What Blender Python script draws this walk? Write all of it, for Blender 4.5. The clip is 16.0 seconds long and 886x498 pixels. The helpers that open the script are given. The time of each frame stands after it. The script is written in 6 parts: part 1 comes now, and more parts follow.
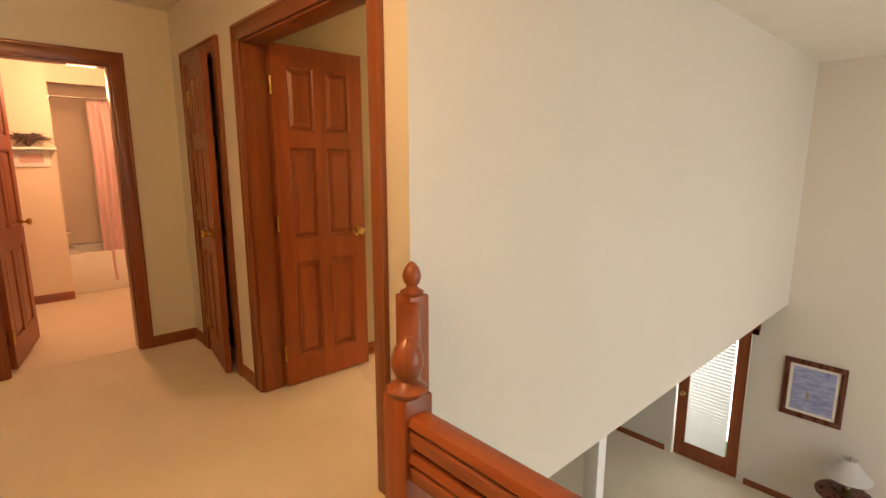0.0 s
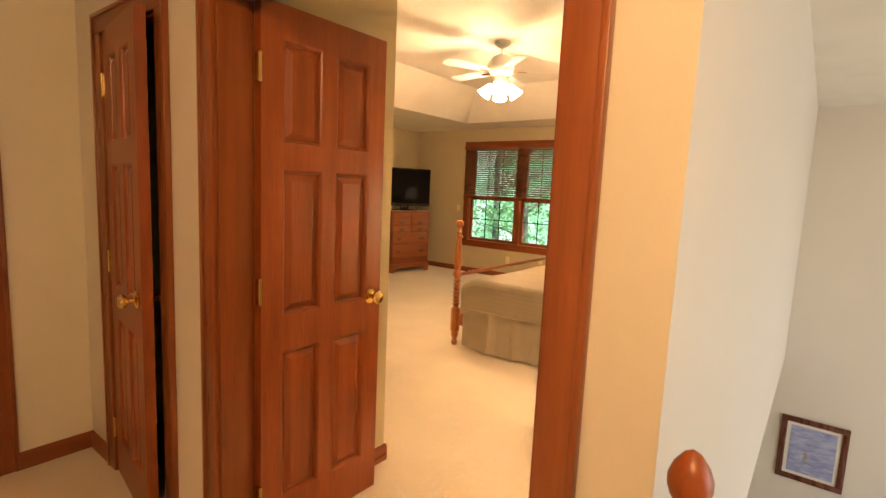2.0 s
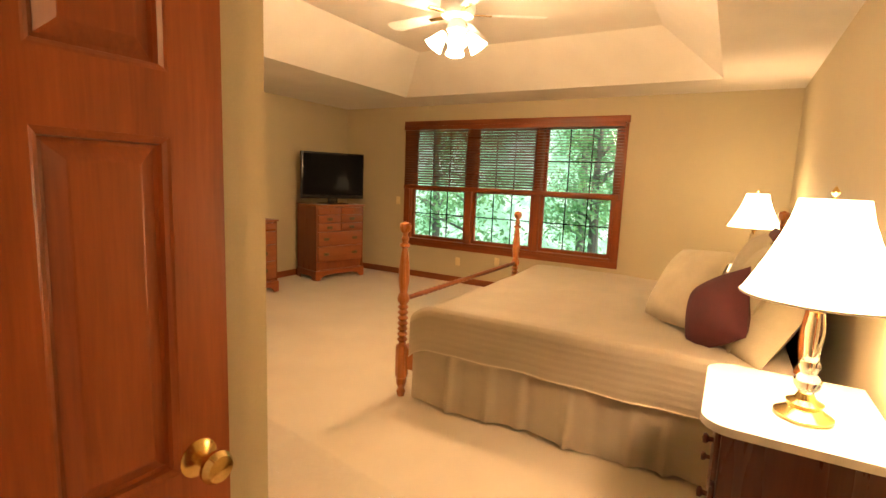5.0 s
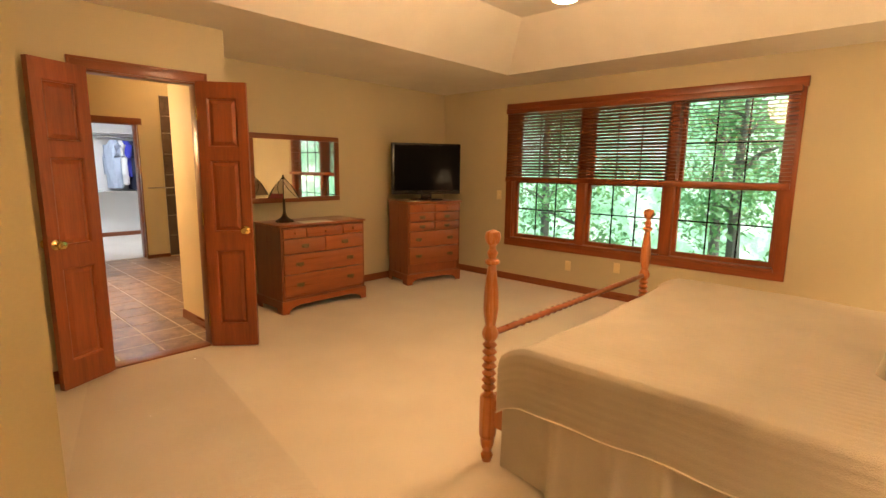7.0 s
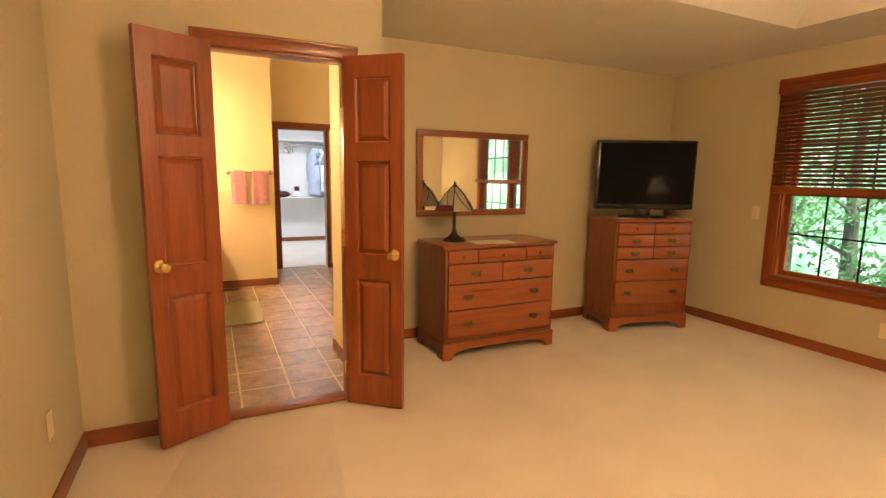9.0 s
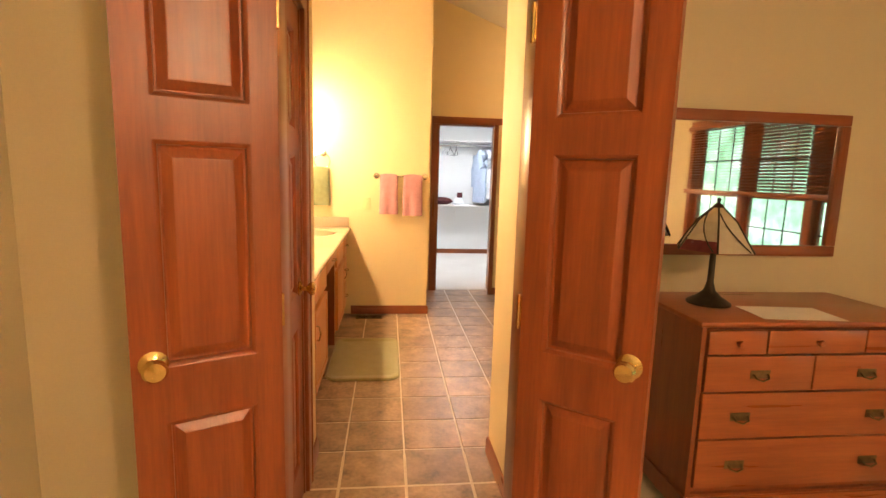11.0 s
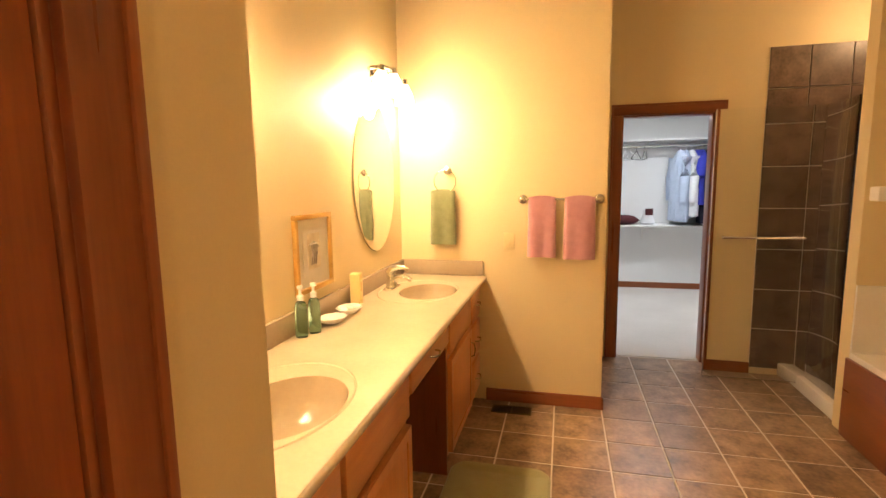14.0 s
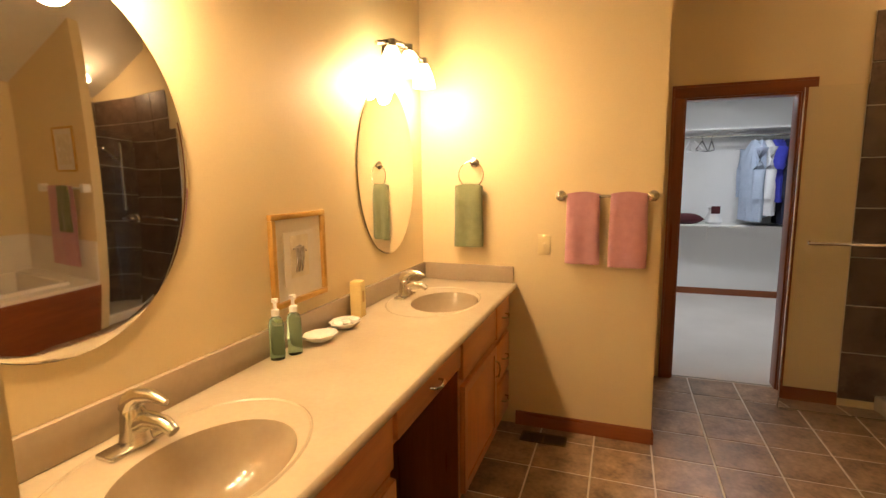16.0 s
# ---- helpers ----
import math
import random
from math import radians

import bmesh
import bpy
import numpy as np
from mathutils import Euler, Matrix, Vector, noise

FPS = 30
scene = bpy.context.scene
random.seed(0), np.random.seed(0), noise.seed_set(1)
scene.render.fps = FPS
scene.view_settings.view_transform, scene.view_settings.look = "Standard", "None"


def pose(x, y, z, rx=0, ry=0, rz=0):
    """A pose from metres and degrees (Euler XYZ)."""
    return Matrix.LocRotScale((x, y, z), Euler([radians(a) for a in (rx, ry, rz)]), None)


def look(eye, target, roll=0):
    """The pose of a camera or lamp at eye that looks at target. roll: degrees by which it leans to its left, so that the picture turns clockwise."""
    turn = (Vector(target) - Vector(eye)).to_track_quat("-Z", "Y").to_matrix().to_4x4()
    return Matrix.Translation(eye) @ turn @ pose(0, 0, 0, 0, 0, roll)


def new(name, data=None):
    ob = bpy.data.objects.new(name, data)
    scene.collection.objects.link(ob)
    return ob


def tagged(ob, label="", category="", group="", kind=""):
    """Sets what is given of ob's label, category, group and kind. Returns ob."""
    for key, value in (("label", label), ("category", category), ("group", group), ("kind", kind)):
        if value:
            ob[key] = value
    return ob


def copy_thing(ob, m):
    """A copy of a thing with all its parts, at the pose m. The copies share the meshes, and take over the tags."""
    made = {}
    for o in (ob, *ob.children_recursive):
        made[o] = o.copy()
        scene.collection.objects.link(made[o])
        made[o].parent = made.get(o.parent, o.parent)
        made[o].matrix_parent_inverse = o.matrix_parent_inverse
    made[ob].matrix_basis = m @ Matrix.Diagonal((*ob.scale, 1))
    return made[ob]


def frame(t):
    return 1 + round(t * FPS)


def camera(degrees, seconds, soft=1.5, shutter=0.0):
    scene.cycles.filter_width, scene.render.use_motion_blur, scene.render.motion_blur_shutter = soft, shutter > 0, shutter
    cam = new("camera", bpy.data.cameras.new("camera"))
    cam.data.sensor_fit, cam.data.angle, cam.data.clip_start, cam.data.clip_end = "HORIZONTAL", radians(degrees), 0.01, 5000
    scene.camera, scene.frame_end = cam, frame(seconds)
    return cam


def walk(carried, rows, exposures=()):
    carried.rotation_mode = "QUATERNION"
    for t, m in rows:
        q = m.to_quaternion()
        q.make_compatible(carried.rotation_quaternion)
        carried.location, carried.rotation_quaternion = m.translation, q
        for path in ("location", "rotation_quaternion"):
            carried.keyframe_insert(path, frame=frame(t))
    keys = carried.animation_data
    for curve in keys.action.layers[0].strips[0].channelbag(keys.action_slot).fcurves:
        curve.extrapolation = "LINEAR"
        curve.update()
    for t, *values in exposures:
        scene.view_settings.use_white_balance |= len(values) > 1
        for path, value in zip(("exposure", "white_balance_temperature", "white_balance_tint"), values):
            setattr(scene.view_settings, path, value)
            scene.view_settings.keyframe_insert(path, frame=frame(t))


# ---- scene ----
cam = camera(84.0, 16.0)
PATH = [
    (0, (0.265, 0.291, 1.396), (1.599, 1.739, 1.043), -0.0),
    (0.5, (0.302, 0.596, 1.405), (1.627, 2.061, 1.091), 0.7),
    (1, (0.353, 0.922, 1.416), (1.72, 2.356, 1.143), 1.6),
    (1.5, (0.44, 1.209, 1.427), (1.889, 2.566, 1.185), 2.1),
    (2, (0.518, 1.482, 1.43), (2.092, 2.691, 1.186), 2.6),
    (2.5, (0.636, 1.739, 1.44), (2.321, 2.787, 1.189), 3.3),
    (3, (0.792, 1.868, 1.451), (2.525, 2.832, 1.189), 2.9),
    (5.5, (1.754, 2.393, 1.422), (3.448, 3.415, 1.131), 1.7),
    (6, (1.938, 2.471, 1.437), (3.57, 3.591, 1.149), 1.2),
    (6.5, (2.112, 2.573, 1.416), (3.672, 3.789, 1.115), 1.0),
    (7, (2.314, 2.705, 1.43), (3.76, 4.049, 1.108), 0.7),
    (7.5, (2.521, 2.903, 1.435), (3.842, 4.367, 1.099), 0.4),
    (8, (2.744, 3.123, 1.428), (3.908, 4.716, 1.098), 0.0),
    (8.5, (2.953, 3.429, 1.396), (3.95, 5.136, 1.087), 0.2),
    (9, (3.113, 3.77, 1.394), (3.957, 5.559, 1.099), 0.8),
    (9.5, (3.248, 4.141, 1.398), (3.923, 6.001, 1.103), 1.2),
    (10, (3.341, 4.527, 1.409), (3.854, 6.437, 1.112), 1.5),
    (12.5, (3.531, 6.227, 1.396), (3.363, 8.2, 1.119), 0.5),
    (13, (3.575, 6.5, 1.418), (3.29, 8.463, 1.157), -0.2),
    (13.5, (3.552, 6.731, 1.499), (3.172, 8.677, 1.234), -0.7),
    (14, (3.561, 6.932, 1.507), (3.09, 8.858, 1.245), -0.8),
    (14.5, (3.554, 7.085, 1.514), (3.017, 8.993, 1.247), -0.9),
    (15, (3.565, 7.228, 1.502), (2.971, 9.118, 1.228), -1.1),
    (15.5, (3.576, 7.332, 1.506), (2.943, 9.206, 1.216), -0.9),
    (16, (3.629, 7.363, 1.501), (2.952, 9.224, 1.22), -0.7),
]
walk(cam, [(t, look(eye, target, roll)) for t, eye, target, roll in PATH],
     [(0, 0.4), (1.5, 0.65), (3, 0.65), (5.5, 0.5), (8, 0.6), (10, 0.85), (12.5, 0.75), (13.5, 0.35), (14.5, 0.1), (16, -0.35)])

# ---- world and lights ----
W = bpy.data.worlds.new("world")
scene.world = W
W.use_nodes = True
sky = W.node_tree.nodes.new("ShaderNodeTexSky")
sky.sky_type, sky.sun_disc = "NISHITA", False
sky.sun_elevation, sky.sun_rotation = radians(50), radians(200)
W.node_tree.links.new(sky.outputs[0], W.node_tree.nodes["Background"].inputs[0])
W.node_tree.nodes["Background"].inputs[1].default_value = 0.12
sun = new("sun", bpy.data.lights.new("sun", "SUN"))
sun.data.energy, sun.data.angle, sun.data.color = 4.5, radians(10), (1, 0.95, 0.88)
sun.matrix_world = look((12, -20, 28), (8, 4, 0))

WARM, BATHC, COOL = (1.0, 0.60, 0.31), (1.0, 0.63, 0.325), (1.0, 0.95, 0.90)


def bulb(name, x, y, z, watts, colour, radius=0.05):
    ob = new(name, bpy.data.lights.new(name, "POINT"))
    ob.data.energy, ob.data.color, ob.data.shadow_soft_size = watts, colour, radius
    ob.location = (x, y, z)
    return ob


def panel_light(name, eye, target, sx, sy, watts, colour):
    ob = new(name, bpy.data.lights.new(name, "AREA"))
    ob.data.shape, ob.data.size, ob.data.size_y = "RECTANGLE", sx, sy
    ob.data.energy, ob.data.color = watts, colour
    ob.matrix_world = look(eye, target)
    return ob


FAN = (4.69, 4.08)
bulb("fan_bulb", FAN[0], FAN[1], 2.28, 95, WARM, 0.16)
bulb("lamp_bulb", 3.36, 2.05, 1.24, 44, WARM, 0.05)
bulb("lamp_bulb", 6.6, 2.12, 1.24, 34, WARM, 0.05)
for vy in (8.02, 9.76):
    for dy in (-0.2, 0.0, 0.2):
        bulb("vanity_bulb", 2.60, vy + dy, 1.985, 19, BATHC, 0.05)
bulb("hall_bulb", 0.1, 1.2, 2.30, 60, (1.0, 0.55, 0.22), 0.12)
bulb("guest_bath_bulb", 1.0, 5.6, 2.05, 46, (1.0, 0.50, 0.25), 0.12)
bulb("shower_bulb", 5.82, 10.72, 2.62, 13, BATHC, 0.06)
panel_light("closet_tube", (4.7, 12.9, 2.42), (4.7, 12.9, 0), 1.2, 0.3, 30, (0.92, 0.95, 1.0))
panel_light("patio_daylight", (7.6, 2.41, -1.7), (6.0, 2.41, -2.1), 0.9, 2.0, 20, COOL)
panel_light("great_room_daylight", (3.8, -3.9, 0.6), (4.6, 1.6, -0.3), 4.6, 3.4, 110, COOL)

# ---- materials ----


def shader(name):
    m = bpy.data.materials.new(name)
    m.use_nodes = True
    return m, m.node_tree.nodes, m.node_tree.links, m.node_tree.nodes["Principled BSDF"]


def surface(name, dark, light, rough=0.6, scale=8.0, stretch=(1, 1, 1), bump=0.1, fine=60.0, metal=0.0, each=0.0, rough_var=0.1, contrast=(0.3, 0.7), sheen=0.0):
    """Two scales of noise between two colours, with fine relief; each: how much single pieces differ."""
    m, n, l, p = shader(name)
    tc, mp = n.new("ShaderNodeTexCoord"), n.new("ShaderNodeMapping")
    mp.inputs["Scale"].default_value = stretch
    l.new(tc.outputs["Object"], mp.inputs[0])
    a, b = n.new("ShaderNodeTexNoise"), n.new("ShaderNodeTexNoise")
    a.inputs["Scale"].default_value, a.inputs["Detail"].default_value = scale, 5
    b.inputs["Scale"].default_value, b.inputs["Detail"].default_value = fine, 4
    info = n.new("ShaderNodeObjectInfo")
    if each:
        add = n.new("ShaderNodeVectorMath")
        sc = n.new("ShaderNodeMath")
        sc.operation = "MULTIPLY"
        sc.inputs[1].default_value = 37.0
        l.new(info.outputs["Random"], sc.inputs[0])
        l.new(mp.outputs[0], add.inputs[0])
        l.new(sc.outputs[0], add.inputs[1])
        l.new(add.outputs[0], a.inputs[0])
        l.new(add.outputs[0], b.inputs[0])
    else:
        l.new(mp.outputs[0], a.inputs[0])
        l.new(mp.outputs[0], b.inputs[0])
    mix = n.new("ShaderNodeMath")
    mix.operation = "MULTIPLY_ADD"
    mix.inputs[1].default_value = 0.35
    l.new(b.outputs[0], mix.inputs[0])
    half = n.new("ShaderNodeMath")
    half.operation = "MULTIPLY"
    half.inputs[1].default_value = 0.65
    l.new(a.outputs[0], half.inputs[0])
    l.new(half.outputs[0], mix.inputs[2])
    ramp = n.new("ShaderNodeValToRGB")
    ramp.color_ramp.elements[0].position, ramp.color_ramp.elements[1].position = contrast
    ramp.color_ramp.elements[0].color, ramp.color_ramp.elements[1].color = (*dark, 1), (*light, 1)
    l.new(mix.outputs[0], ramp.inputs[0])
    out = ramp.outputs[0]
    if each:
        hsv = n.new("ShaderNodeHueSaturation")
        val = n.new("ShaderNodeMapRange")
        val.inputs[3].default_value, val.inputs[4].default_value = 1 - each, 1 + each
        l.new(info.outputs["Random"], val.inputs[0])
        l.new(val.outputs[0], hsv.inputs["Value"])
        l.new(out, hsv.inputs["Color"])
        out = hsv.outputs[0]
    l.new(out, p.inputs["Base Color"])
    rr = n.new("ShaderNodeMapRange")
    rr.inputs[3].default_value, rr.inputs[4].default_value = max(0.02, rough - rough_var), min(1, rough + rough_var)
    l.new(a.outputs[0], rr.inputs[0])
    l.new(rr.outputs[0], p.inputs["Roughness"])
    p.inputs["Metallic"].default_value = metal
    p.inputs["Sheen Weight"].default_value = sheen
    if bump:
        bp = n.new("ShaderNodeBump")
        bp.inputs["Strength"].default_value, bp.inputs["Distance"].default_value = bump, 0.004
        l.new(b.outputs[0], bp.inputs["Height"])
        l.new(bp.outputs[0], p.inputs["Normal"])
    return m


def wood(name, dark, light, axis="z", rough=0.35, each=0.06):
    s = {"z": (1, 1, 0.07), "x": (0.07, 1, 1), "y": (1, 0.07, 1)}[axis]
    return surface(name, dark, light, rough, 22, s, 0.06, 140, each=each, rough_var=0.07, contrast=(0.28, 0.72))


def glow(name, colour, strength):
    m, n, l, p = shader(name)
    p.inputs["Base Color"].default_value = (0.9, 0.88, 0.82, 1)
    p.inputs["Emission Color"].default_value, p.inputs["Emission Strength"].default_value = (*colour, 1), strength
    return m


def clear(name, tint=(1, 1, 1), rough=0.0, ior=1.45):
    m, n, l, p = shader(name)
    p.inputs["Base Color"].default_value = (*tint, 1)
    p.inputs["Transmission Weight"].default_value, p.inputs["Roughness"].default_value, p.inputs["IOR"].default_value = 1, rough, ior
    return m


D1, D2 = (0.165, 0.034, 0.0075), (0.32, 0.082, 0.019)
M = {
    "oak_z": wood("stained_wood_upright", D1, D2, "z"),
    "oak_x": wood("stained_wood_along", D1, D2, "x"),
    "oak_y": wood("stained_wood_across", D1, D2, "y"),
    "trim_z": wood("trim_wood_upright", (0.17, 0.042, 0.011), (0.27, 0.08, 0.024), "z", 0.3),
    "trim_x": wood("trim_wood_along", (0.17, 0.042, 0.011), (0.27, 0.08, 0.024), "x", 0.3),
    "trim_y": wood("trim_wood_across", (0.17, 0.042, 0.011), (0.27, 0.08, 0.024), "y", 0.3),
    "maple_x": wood("dresser_wood_along", (0.22, 0.055, 0.013), (0.36, 0.105, 0.029), "x", 0.3),
    # darker copy of the dresser wood: shade on the sides is in its colour
    "maple_shaded_z": wood("dresser_wood_upright_shaded", (0.17, 0.040, 0.010), (0.28, 0.078, 0.022), "z", 0.3),
    "post": wood("bed_post_wood", (0.34, 0.11, 0.03), (0.52, 0.2, 0.065), "z", 0.28),
    "post_y": wood("bed_rail_wood", (0.34, 0.11, 0.03), (0.52, 0.2, 0.065), "x", 0.28),
    "vanity_z": wood("vanity_wood_upright", (0.50, 0.19, 0.05), (0.66, 0.29, 0.095), "z", 0.32),
    "vanity_y": wood("vanity_wood_across", (0.50, 0.19, 0.05), (0.66, 0.29, 0.095), "y", 0.32),
    "mahogany": wood("nightstand_wood", (0.06, 0.013, 0.006), (0.12, 0.028, 0.012), "z", 0.28),
    "wall_bed": surface("tan_wall_paint", (0.50, 0.43, 0.27), (0.55, 0.475, 0.30), 0.65, 1.5, bump=0.08, fine=160),
    "wall_hall": surface("cream_wall_paint", (0.66, 0.61, 0.48), (0.71, 0.655, 0.52), 0.5, 1.3, bump=0.08, fine=160),
    "wall_stair": surface("pale_stair_wall_paint", (0.62, 0.58, 0.51), (0.66, 0.62, 0.55), 0.42, 1.2, bump=0.06, fine=140),
    "wall_bath": surface("yellow_wall_paint", (0.69, 0.56, 0.32), (0.74, 0.61, 0.36), 0.55, 1.5, bump=0.08, fine=160),
    "wall_pink": surface("peach_wall_paint", (0.70, 0.58, 0.46), (0.75, 0.63, 0.50), 0.6, 1.5, bump=0.08, fine=160),
    "wall_closet": surface("white_closet_paint", (0.74, 0.74, 0.73), (0.80, 0.80, 0.79), 0.7, 1.5, bump=0.08, fine=160),
    "ceiling": surface("ceiling_paint", (0.72, 0.68, 0.60), (0.80, 0.76, 0.68), 0.85, 3, bump=0.5, fine=120),
    "carpet": surface("cream_carpet", (0.60, 0.50, 0.36), (0.74, 0.64, 0.48), 0.95, 2.2, bump=0.9, fine=330, contrast=(0.2, 0.75), sheen=0.25),
    "carpet_white": surface("white_carpet", (0.64, 0.59, 0.54), (0.74, 0.69, 0.64), 0.95, 2.2, bump=0.9, fine=330, sheen=0.2),
    "tile": surface("brown_slate_tile", (0.10, 0.062, 0.039), (0.45, 0.305, 0.19), 0.36, 9, bump=0.25, fine=45, each=0.16, contrast=(0.3, 0.68)),
    "grout": surface("grey_grout", (0.68, 0.61, 0.52), (0.76, 0.69, 0.59), 0.9, 12, bump=0.3, fine=200),
    "wall_tile": surface("dark_wall_tile", (0.050, 0.032, 0.022), (0.20, 0.13, 0.092), 0.35, 9, bump=0.2, fine=45, each=0.15),
    "vinyl": surface("pale_vinyl_floor", (0.62, 0.54, 0.42), (0.70, 0.62, 0.5), 0.35, 5, bump=0.05, fine=90),
    "spread": surface("taupe_bedspread_cloth", (0.60, 0.52, 0.385), (0.69, 0.60, 0.455), 0.9, 5, bump=0.5, fine=220, sheen=0.1),
    "skirt": surface("beige_bed_skirt_cloth", (0.66, 0.57, 0.43), (0.76, 0.67, 0.51), 0.9, 5, bump=0.35, fine=240, sheen=0.1),
    "pillow": surface("sage_pillow_cloth", (0.40, 0.34, 0.22), (0.50, 0.43, 0.29), 0.9, 9, bump=0.4, fine=240, sheen=0.05),
    "plum": surface("plum_velvet", (0.055, 0.010, 0.012), (0.10, 0.018, 0.022), 0.9, 9, bump=0.4, fine=240),
    "brass": surface("brass", (0.62, 0.42, 0.14), (0.80, 0.58, 0.24), 0.2, 12, bump=0.02, metal=1.0),
    "old_brass": surface("dark_brass", (0.10, 0.075, 0.04), (0.22, 0.16, 0.08), 0.4, 20, bump=0.05, metal=1.0),
    "nickel": surface("brushed_nickel", (0.55, 0.53, 0.48), (0.7, 0.68, 0.62), 0.22, 14, bump=0.02, metal=1.0),
    "chrome": surface("chrome", (0.75, 0.75, 0.75), (0.85, 0.85, 0.85), 0.08, 14, bump=0.0, metal=1.0, rough_var=0.03),
    "bronze": surface("dark_bronze", (0.03, 0.022, 0.015), (0.07, 0.05, 0.03), 0.45, 20, bump=0.1, metal=0.7),
    "marble": surface("white_marble", (0.66, 0.64, 0.60), (0.84, 0.82, 0.78), 0.15, 5, bump=0.0, fine=18),
    "counter": surface("beige_cultured_marble", (0.50, 0.415, 0.29), (0.56, 0.475, 0.335), 0.16, 5, bump=0.0, fine=60),
    "bowl": surface("tan_basin", (0.38, 0.30, 0.20), (0.44, 0.355, 0.24), 0.12, 5, bump=0.0, fine=60),
    "splash": surface("grey_brown_backsplash", (0.36, 0.285, 0.20), (0.42, 0.335, 0.24), 0.2, 5, bump=0.0, fine=60),
    "black": surface("black_plastic", (0.008, 0.008, 0.009), (0.016, 0.016, 0.018), 0.25, 20, bump=0.02),
    "screen": surface("dark_screen", (0.006, 0.006, 0.007), (0.009, 0.009, 0.01), 0.05, 5, bump=0.0, rough_var=0.02),
    # near-black: stands for shade in closet and vent, and for black plastic
    "void": surface("shade_and_black_fill", (0.02, 0.016, 0.012), (0.03, 0.024, 0.018), 0.9, 5),
    "white": surface("white_paint", (0.74, 0.73, 0.70), (0.82, 0.81, 0.78), 0.4, 6, bump=0.03),
    "almond": surface("almond_plastic", (0.72, 0.60, 0.32), (0.78, 0.66, 0.38), 0.35, 10, bump=0.0),
    "tub": surface("white_enamel", (0.78, 0.74, 0.68), (0.84, 0.80, 0.74), 0.12, 5, bump=0.0),
    "curtain": surface("dusty_pink_cloth", (0.56, 0.36, 0.36), (0.66, 0.44, 0.43), 0.85, 8, bump=0.3, fine=220, sheen=0.3),
    "pink": surface("rose_terry", (0.46, 0.21, 0.25), (0.57, 0.29, 0.33), 0.95, 20, bump=1.0, fine=260, sheen=0.5),
    "green": surface("olive_terry", (0.13, 0.15, 0.065), (0.20, 0.22, 0.105), 0.95, 20, bump=1.0, fine=260, sheen=0.4),
    "mat": surface("moss_bath_mat", (0.27, 0.25, 0.11), (0.36, 0.335, 0.16), 0.95, 14, bump=1.0, fine=200, sheen=0.4),
    "paper": surface("white_paper", (0.70, 0.66, 0.58), (0.78, 0.74, 0.66), 0.8, 9, bump=0.03),
    "gold": surface("gilt_frame", (0.45, 0.26, 0.06), (0.62, 0.40, 0.12), 0.35, 14, bump=0.1, metal=0.6),
    "ink": surface("sketch_grey", (0.25, 0.21, 0.16), (0.42, 0.37, 0.30), 0.8, 30, bump=0.0),
    "blue_pic": surface("blue_seascape", (0.10, 0.14, 0.36), (0.48, 0.50, 0.66), 0.5, 6, (1, 1, 3), 0.0, 18),
    "soap": surface("yellow_carton", (0.72, 0.56, 0.22), (0.78, 0.63, 0.28), 0.5, 10, bump=0.0),
    "shell": surface("white_ceramic", (0.76, 0.72, 0.66), (0.84, 0.80, 0.74), 0.2, 10, bump=0.0),
    "art_glass": surface("mottled_art_glass", (0.66, 0.58, 0.43), (0.86, 0.80, 0.66), 0.25, 18, bump=0.1, fine=40),
    "art_red": surface("rose_art_glass", (0.22, 0.05, 0.06), (0.36, 0.10, 0.10), 0.25, 18, bump=0.1, fine=40),
    "blue": surface("blue_cloth", (0.02, 0.025, 0.28), (0.04, 0.05, 0.42), 0.9, 12, bump=0.3),
    "sky_shirt": surface("light_blue_cloth", (0.40, 0.48, 0.62), (0.50, 0.58, 0.72), 0.9, 12, bump=0.3),
    "white_shirt": surface("white_cloth", (0.70, 0.70, 0.72), (0.80, 0.80, 0.82), 0.9, 12, bump=0.3),
    "navy": surface("navy_cloth", (0.008, 0.010, 0.03), (0.018, 0.022, 0.05), 0.9, 12, bump=0.3),
    "wire": surface("white_wire", (0.7, 0.7, 0.7), (0.8, 0.8, 0.8), 0.4, 10, bump=0.0),
    "twig": surface("dried_flowers", (0.05, 0.035, 0.03), (0.14, 0.09, 0.08), 0.9, 30, bump=0.3),
    "mirror": surface("mirror_silver", (0.90, 0.90, 0.89), (0.92, 0.92, 0.91), 0.02, 1, bump=0.0, metal=1.0, rough_var=0.01),
    "film": clear("clear_plastic_film", (1, 1, 1), 0.12, 1.4),
    "glass": clear("clear_glass", (0.97, 0.99, 0.98), 0.0, 1.3),
    "green_soap": clear("green_liquid_soap", (0.60, 0.95, 0.80), 0.05, 1.33),
    "crystal": clear("crystal", (1, 0.98, 0.92), 0.02, 1.5),
    "bulb": glow("lit_frosted_globe", (1.0, 0.80, 0.52), 14),
    "vbulb": glow("lit_vanity_globe", (1.0, 0.84, 0.55), 16),
    "shade": glow("lit_lamp_shade", (1.0, 0.72, 0.42), 5.0),
    "can": glow("lit_recessed_lamp", (1.0, 0.85, 0.6), 10),
    "leaf": surface("leaves", (0.12, 0.30, 0.13), (0.36, 0.62, 0.34), 0.6, 3, bump=0.0, fine=9),
    "bark": surface("bark", (0.16, 0.15, 0.12), (0.30, 0.28, 0.24), 0.9, 12, (1, 1, 0.2), 0.6, 40),
    "lawn": surface("grass", (0.04, 0.08, 0.02), (0.09, 0.16, 0.05), 0.95, 2, bump=0.5, fine=60),
}



